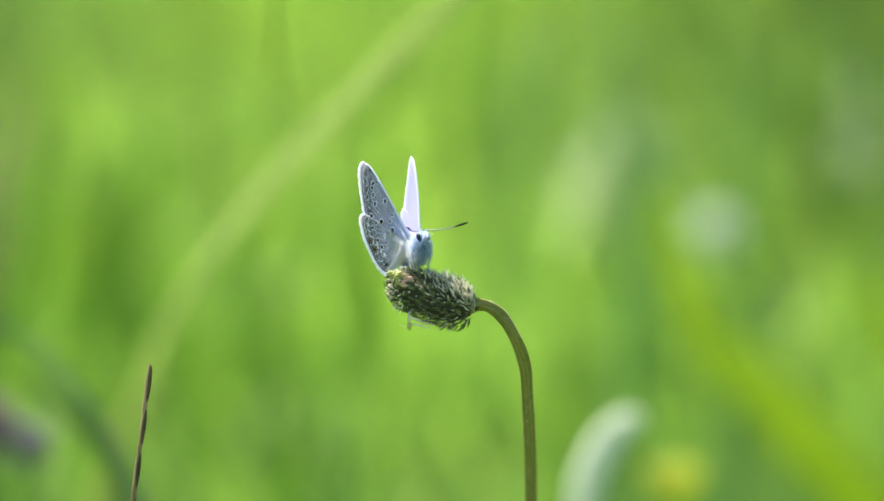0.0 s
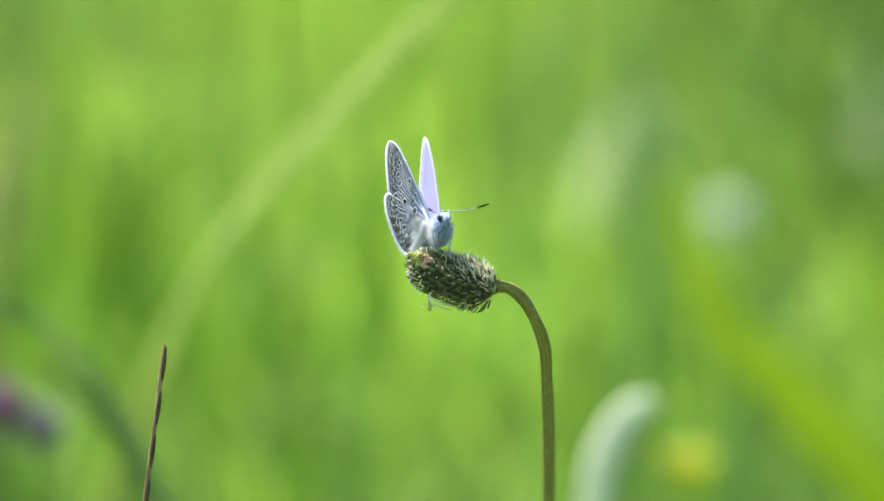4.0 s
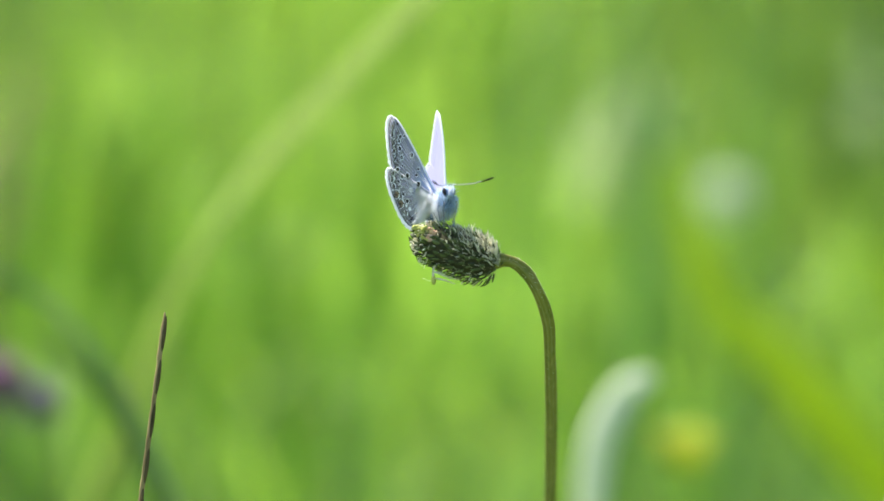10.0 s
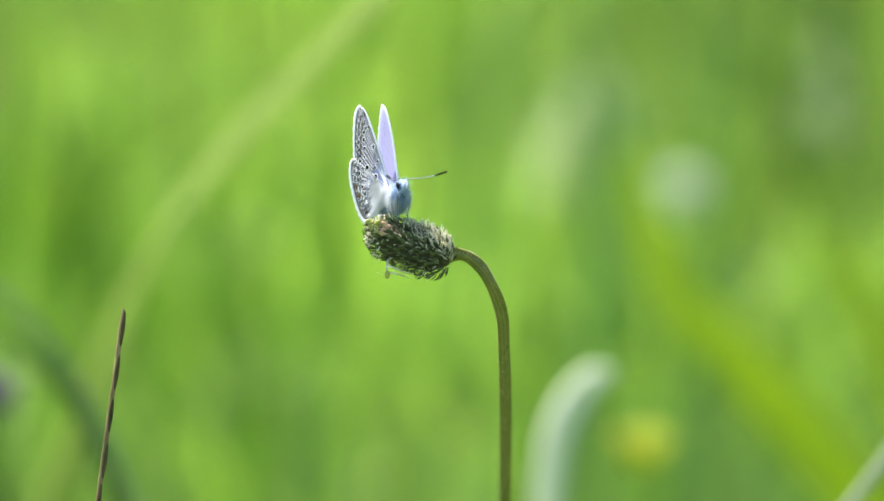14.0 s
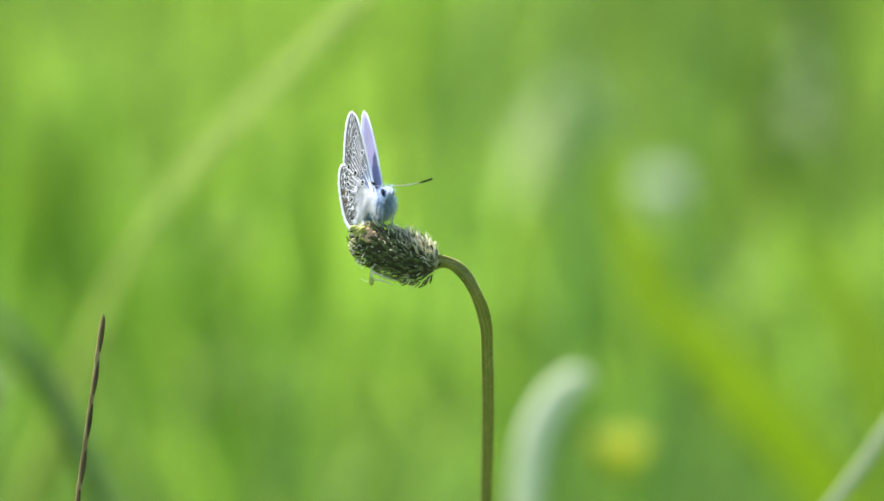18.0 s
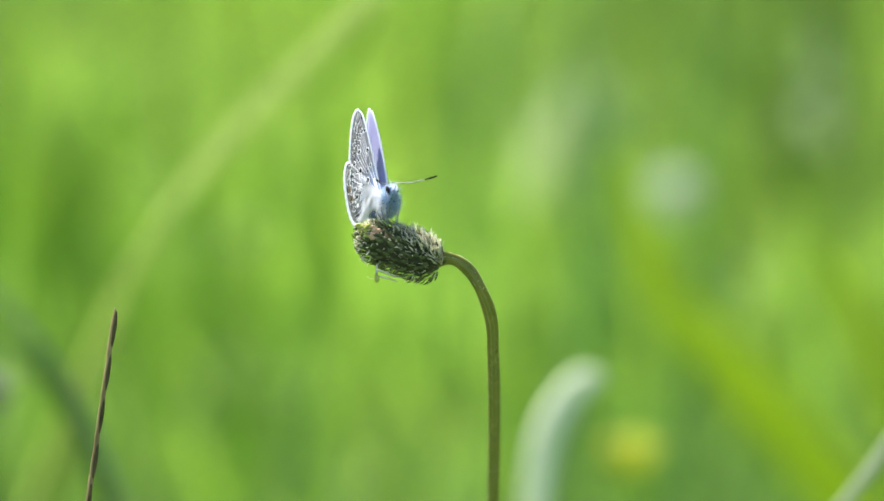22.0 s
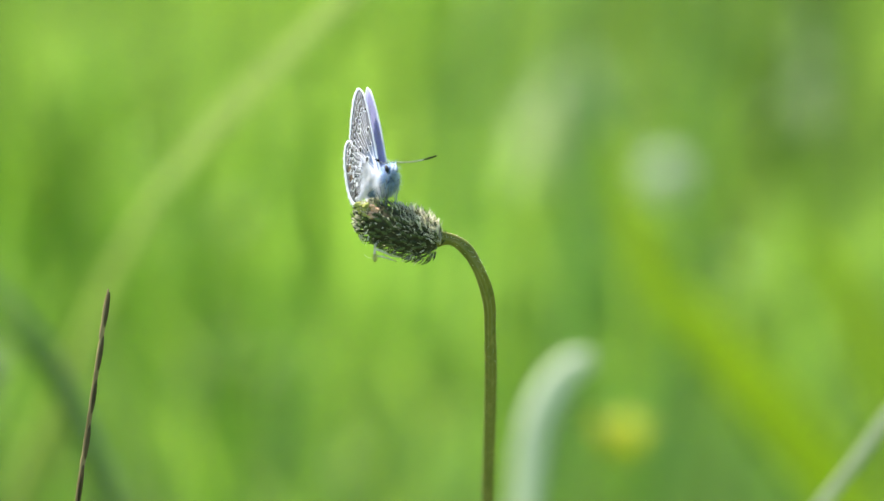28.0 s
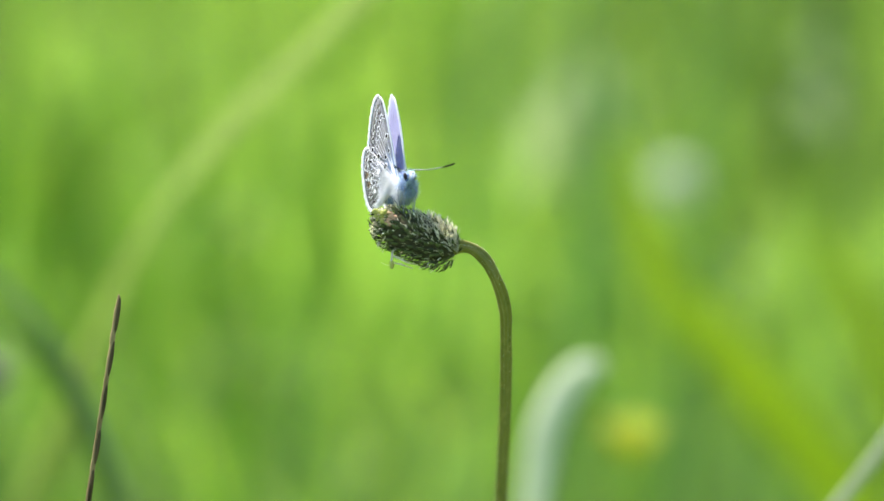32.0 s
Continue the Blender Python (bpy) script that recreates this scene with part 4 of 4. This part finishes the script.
def clover(name, label, x, z, r, radius, mat):
    c = spot(x, z, r)
    ob = empty(name, Matrix.Translation(c))
    tagged(ob, label, "flower")
    part("stem", tube(bmesh.new(), spline([Vector((0.01, 0.004, -c.z)), Vector((0.012, 0.002, -c.z * 0.5)), Vector((0, 0, -0.001))], 8), 0.001, 8), M_GRASS_DARK, ob)
    for k in range(46):
        u = 1 - 2 * (k + 0.5) / 46
        a = k * 2.39996
        d = Vector((math.sqrt(1 - u * u) * math.cos(a), math.sqrt(1 - u * u) * math.sin(a), u))
        bm = bmesh.new()
        glume(bm, Vector((0, 0, radius * 0.66)), radius * 0.4, radius * 0.19, Matrix())
        fl = part("floret", bm, mat, ob)
        fl.matrix_basis = d.to_track_quat("Z", "Y").to_matrix().to_4x4()
    return ob


def panicle(name, label, x, z, r, height, spread, mat, count, seed):
    """A loose pale grass head of many spikelets on fine branches."""
    rng = random.Random(seed)
    c = spot(x, z, r)
    ob = empty(name, Matrix.Translation(Vector((c.x, c.y, 0))))
    tagged(ob, label, "grass head")
    top = c.z + height / 2
    part("stem", tube(bmesh.new(), spline([Vector((0.01, 0, 0)), Vector((0.006, 0, top * 0.5)), Vector((0, 0, top))], 8), 0.0008, 7), M_GRASS, ob)
    bm, br = bmesh.new(), bmesh.new()
    for i in range(count):
        t = rng.random()
        zz = top - height * t
        reach = spread * (0.15 + 0.85 * t) * rng.uniform(0.2, 1)
        a = rng.uniform(0, 2 * math.pi)
        p = Vector((math.cos(a) * reach, math.sin(a) * reach, zz + reach * 0.4))
        tube(br, [Vector((0, 0, zz)), p], [0.00025, 0.00012], 4)
        glume(bm, p, 0.0046, 0.0021, pose(0, 0, 0, rng.uniform(-40, 40), rng.uniform(-40, 40), rng.uniform(0, 90)))
    tagged(part("branch", br, mat, ob), kind="stuff")
    tagged(part("spikelet", bm, mat, ob), kind="stuff")
    return ob


BUTTERCUP = disc_flower("buttercup", "yellow meadow flower on a thin stem", 412, -424, 1.75, 0.0128, M_PETAL_Y, 5, M_ANTHER)
clover("clover", "purple clover head among the grass", -806, -305, 1.6, 0.008, M_PETAL_P)
clover("clover", "dull violet withering clover head", -735, -345, 1.6, 0.007, M_DUSK)
clover("clover", "whitish clover head among the grass", 484, 34, 2.45, 0.0105, M_PETAL_W)
clover("clover", "whitish clover head among the grass", 614, -112, 2.5, 0.0040, M_PETAL_W)
panicle("grass_panicle", "pale feathery grass head", 318, 150, 2.7, 0.046, 0.034, M_PANICLE, 170, 5)
panicle("grass_panicle", "pale feathery grass head", 256, 70, 2.7, 0.039, 0.019, M_PANICLE, 60, 6)
panicle("grass_panicle", "pale feathery grass head", 372, 95, 2.7, 0.043, 0.012, M_PANICLE, 45, 8)
panicle("grass_panicle", "pale feathery grass head", 730, 200, 2.6, 0.06, 0.02, M_PANICLE, 30, 7)


# ---- what moves ----
def leaning(dx, dz):
    """The plantain swayed so that its neck shifts by dx, dz millimetres."""
    return Matrix.Translation(NECK + Vector((dx, 0, dz)) * MM) @ pose(0, 0, 0, 0, 0.4 * dx, 0) @ Matrix.Translation(-NECK)


def motions():
    walk(PLANT, [
        (0, leaning(0.00, 0.00)),
        (0.5, leaning(0.71, -0.11)),
        (1, leaning(1.21, -0.13)),
        (1.5, leaning(1.53, -0.25)),
        (2, leaning(0.94, -0.21)),
        (2.5, leaning(0.59, -0.26)),
        (3, leaning(0.62, -0.10)),
        (3.5, leaning(1.09, -0.12)),
        (5.5, leaning(0.42, -0.33)),
        (6, leaning(1.59, -0.54)),
        (6.5, leaning(2.12, -0.49)),
        (7, leaning(2.80, -0.65)),
        (7.5, leaning(1.67, -0.56)),
        (8, leaning(-0.02, -0.66)),
        (8.5, leaning(0.48, -0.90)),
        (9, leaning(1.16, -0.85)),
        (9.5, leaning(2.77, -0.56)),
        (10, leaning(1.62, -0.66)),
        (10.5, leaning(0.59, -1.02)),
        (11, leaning(-0.20, -0.94)),
        (11.5, leaning(1.23, -0.80)),
        (12, leaning(1.76, -0.37)),
        (12.5, leaning(2.11, -0.20)),
        (13, leaning(0.95, -0.22)),
        (13.5, leaning(0.59, -0.45)),
        (14, leaning(0.66, -0.18)),
        (14.5, leaning(1.39, -0.16)),
        (16.5, leaning(0.82, -0.17)),
        (17, leaning(0.91, -0.15)),
        (17.5, leaning(1.57, -0.42)),
        (18, leaning(1.50, -0.24)),
        (18.5, leaning(1.69, -0.20)),
        (19, leaning(1.14, -0.15)),
        (19.5, leaning(1.21, -0.31)),
        (20, leaning(1.12, -0.31)),
        (20.5, leaning(1.90, -0.37)),
        (21, leaning(1.72, -0.27)),
        (21.5, leaning(1.10, -0.34)),
        (22, leaning(0.20, -0.43)),
        (22.5, leaning(1.19, -0.24)),
        (23, leaning(2.31, -0.22)),
        (23.5, leaning(2.28, -0.43)),
        (24, leaning(1.57, -0.56)),
        (24.5, leaning(0.61, -0.20)),
        (25, leaning(0.88, -0.04)),
        (25.5, leaning(1.11, -0.12)),
        (27.5, leaning(1.13, -0.02)),
        (28, leaning(1.12, 0.02)),
        (28.5, leaning(1.43, -0.23)),
        (29, leaning(2.06, -0.25)),
        (29.5, leaning(1.38, 0.05)),
        (30, leaning(0.91, -0.08)),
        (30.5, leaning(0.93, 0.13)),
        (31, leaning(2.46, -0.17)),
        (31.5, leaning(2.20, -0.10)),
        (32, leaning(2.25, -0.13)),
    ])
    walk(FLY, [
        (0, leaning(0.00, 0.00) @ PERCH),
        (0.5, leaning(0.71, -0.11) @ PERCH),
        (1, leaning(1.21, -0.13) @ PERCH),
        (1.5, leaning(1.53, -0.25) @ PERCH),
        (2, leaning(0.94, -0.21) @ PERCH),
        (2.5, leaning(0.59, -0.26) @ PERCH),
        (3, leaning(0.62, -0.10) @ PERCH),
        (3.5, leaning(1.09, -0.12) @ PERCH),
        (5.5, leaning(0.42, -0.33) @ PERCH),
        (6, leaning(1.59, -0.54) @ PERCH),
        (6.5, leaning(2.12, -0.49) @ PERCH),
        (7, leaning(2.80, -0.65) @ PERCH),
        (7.5, leaning(1.67, -0.56) @ PERCH),
        (8, leaning(-0.02, -0.66) @ PERCH),
        (8.5, leaning(0.48, -0.90) @ PERCH),
        (9, leaning(1.16, -0.85) @ PERCH),
        (9.5, leaning(2.77, -0.56) @ PERCH),
        (10, leaning(1.62, -0.66) @ PERCH),
        (10.5, leaning(0.59, -1.02) @ PERCH),
        (11, leaning(-0.20, -0.94) @ PERCH),
        (11.5, leaning(1.23, -0.80) @ PERCH),
        (12, leaning(1.76, -0.37) @ PERCH),
        (12.5, leaning(2.11, -0.20) @ PERCH),
        (13, leaning(0.95, -0.22) @ PERCH),
        (13.5, leaning(0.59, -0.45) @ PERCH),
        (14, leaning(0.66, -0.18) @ PERCH),
        (14.5, leaning(1.39, -0.16) @ PERCH),
        (16.5, leaning(0.82, -0.17) @ PERCH),
        (17, leaning(0.91, -0.15) @ PERCH),
        (17.5, leaning(1.57, -0.42) @ PERCH),
        (18, leaning(1.50, -0.24) @ PERCH),
        (18.5, leaning(1.69, -0.20) @ PERCH),
        (19, leaning(1.14, -0.15) @ PERCH),
        (19.5, leaning(1.21, -0.31) @ PERCH),
        (20, leaning(1.12, -0.31) @ PERCH),
        (20.5, leaning(1.90, -0.37) @ PERCH),
        (21, leaning(1.72, -0.27) @ PERCH),
        (21.5, leaning(1.10, -0.34) @ PERCH),
        (22, leaning(0.20, -0.43) @ PERCH),
        (22.5, leaning(1.19, -0.24) @ PERCH),
        (23, leaning(2.31, -0.22) @ PERCH),
        (23.5, leaning(2.28, -0.43) @ PERCH),
        (24, leaning(1.57, -0.56) @ PERCH),
        (24.5, leaning(0.61, -0.20) @ PERCH),
        (25, leaning(0.88, -0.04) @ PERCH),
        (25.5, leaning(1.11, -0.12) @ PERCH),
        (27.5, leaning(1.13, -0.02) @ PERCH),
        (28, leaning(1.12, 0.02) @ PERCH),
        (28.5, leaning(1.43, -0.23) @ PERCH),
        (29, leaning(2.06, -0.25) @ PERCH),
        (29.5, leaning(1.38, 0.05) @ PERCH),
        (30, leaning(0.91, -0.08) @ PERCH),
        (30.5, leaning(0.93, 0.13) @ PERCH),
        (31, leaning(2.46, -0.17) @ PERCH),
        (31.5, leaning(2.20, -0.10) @ PERCH),
        (32, leaning(2.25, -0.13) @ PERCH),
    ])
    cup = BUTTERCUP.matrix_basis.copy()
    walk(BUTTERCUP, [
        (0, cup),
        (6, cup),
        (12, Matrix.Translation((0, 0, -2.0 * MM)) @ cup),
        (18, Matrix.Translation((0, 0, -3.4 * MM)) @ cup),
        (24, Matrix.Translation((0, 0, -4.4 * MM)) @ cup),
        (32, Matrix.Translation((0, 0, -2.4 * MM)) @ cup),
    ])
    right = [
        (0, hinge(-1, 16.1)),
        (0.5, hinge(-1, 15.7)),
        (1, hinge(-1, 15.7)),
        (1.5, hinge(-1, 16.1)),
        (2, hinge(-1, 14.8)),
        (2.5, hinge(-1, 12.8)),
        (3, hinge(-1, 12.0)),
        (3.5, hinge(-1, 11.4)),
        (5.5, hinge(-1, 14.7)),
        (6, hinge(-1, 16.0)),
        (6.5, hinge(-1, 17.2)),
        (7, hinge(-1, 16.4)),
        (7.5, hinge(-1, 16.4)),
        (8, hinge(-1, 16.8)),
        (8.5, hinge(-1, 18.0)),
        (9, hinge(-1, 16.8)),
        (9.5, hinge(-1, 16.8)),
        (10, hinge(-1, 15.5)),
        (10.5, hinge(-1, 15.6)),
        (11, hinge(-1, 16.4)),
        (11.5, hinge(-1, 16.4)),
        (12, hinge(-1, 15.5)),
        (12.5, hinge(-1, 15.6)),
        (13, hinge(-1, 14.7)),
        (13.5, hinge(-1, 10.4)),
        (14, hinge(-1, 4.9)),
        (14.5, hinge(-1, 4.4)),
        (16.5, hinge(-1, 1.5)),
        (17, hinge(-1, 1.1)),
        (17.5, hinge(-1, 0.7)),
        (18, hinge(-1, 0.7)),
        (18.5, hinge(-1, -0.2)),
        (19, hinge(-1, -0.1)),
        (19.5, hinge(-1, 0.3)),
        (20, hinge(-1, 0.3)),
        (20.5, hinge(-1, 0.3)),
        (21, hinge(-1, 0.7)),
        (21.5, hinge(-1, 0.3)),
        (22, hinge(-1, -0.1)),
        (22.5, hinge(-1, 0.3)),
        (23, hinge(-1, -0.6)),
        (23.5, hinge(-1, -0.1)),
        (24, hinge(-1, -0.6)),
        (24.5, hinge(-1, -0.2)),
        (25, hinge(-1, -1.0)),
        (25.5, hinge(-1, -1.0)),
        (27.5, hinge(-1, -1.0)),
        (28, hinge(-1, -1.0)),
        (28.5, hinge(-1, -1.0)),
        (29, hinge(-1, -1.0)),
        (29.5, hinge(-1, -1.0)),
        (30, hinge(-1, -1.0)),
        (30.5, hinge(-1, -1.0)),
        (31, hinge(-1, -1.0)),
        (31.5, hinge(-1, -1.0)),
        (32, hinge(-1, -1.0)),
    ]
    left = [
        (0, hinge(1, 13.1)),
        (0.5, hinge(1, 12.6)),
        (1, hinge(1, 11.5)),
        (1.5, hinge(1, 12.6)),
        (2, hinge(1, 12.1)),
        (2.5, hinge(1, 10.5)),
        (3, hinge(1, 9.5)),
        (3.5, hinge(1, 7.8)),
        (5.5, hinge(1, 11.5)),
        (6, hinge(1, 11.0)),
        (6.5, hinge(1, 12.6)),
        (7, hinge(1, 12.0)),
        (7.5, hinge(1, 12.1)),
        (8, hinge(1, 14.7)),
        (8.5, hinge(1, 12.1)),
        (9, hinge(1, 13.6)),
        (9.5, hinge(1, 13.1)),
        (10, hinge(1, 12.6)),
        (10.5, hinge(1, 11.5)),
        (11, hinge(1, 11.5)),
        (11.5, hinge(1, 13.6)),
        (12, hinge(1, 13.1)),
        (12.5, hinge(1, 14.2)),
        (13, hinge(1, 14.2)),
        (13.5, hinge(1, 11.5)),
        (14, hinge(1, 7.8)),
        (14.5, hinge(1, 6.8)),
        (16.5, hinge(1, 6.3)),
        (17, hinge(1, 6.3)),
        (17.5, hinge(1, 5.7)),
        (18, hinge(1, 5.2)),
        (18.5, hinge(1, 5.2)),
        (19, hinge(1, 4.7)),
        (19.5, hinge(1, 5.2)),
        (20, hinge(1, 5.2)),
        (20.5, hinge(1, 4.7)),
        (21, hinge(1, 4.7)),
        (21.5, hinge(1, 4.7)),
        (22, hinge(1, 5.7)),
        (22.5, hinge(1, 5.2)),
        (23, hinge(1, 5.2)),
        (23.5, hinge(1, 5.2)),
        (24, hinge(1, 5.2)),
        (24.5, hinge(1, 4.7)),
        (25, hinge(1, 4.7)),
        (25.5, hinge(1, 4.7)),
        (27.5, hinge(1, 4.7)),
        (28, hinge(1, 4.7)),
        (28.5, hinge(1, 4.7)),
        (29, hinge(1, 4.7)),
        (29.5, hinge(1, 5.2)),
        (30, hinge(1, 6.3)),
        (30.5, hinge(1, 6.3)),
        (31, hinge(1, 6.3)),
        (31.5, hinge(1, 6.8)),
        (32, hinge(1, 7.8)),
    ]
    for k in (0, 1):
        walk(WINGS[-1, k], right)
        # the far hindwing stands a little further round than its forewing
        walk(WINGS[1, k], [(t, m @ pose(0, 0, 0, 0, 0, 1.4 if k else -0.8)) for t, m in left])


motions()
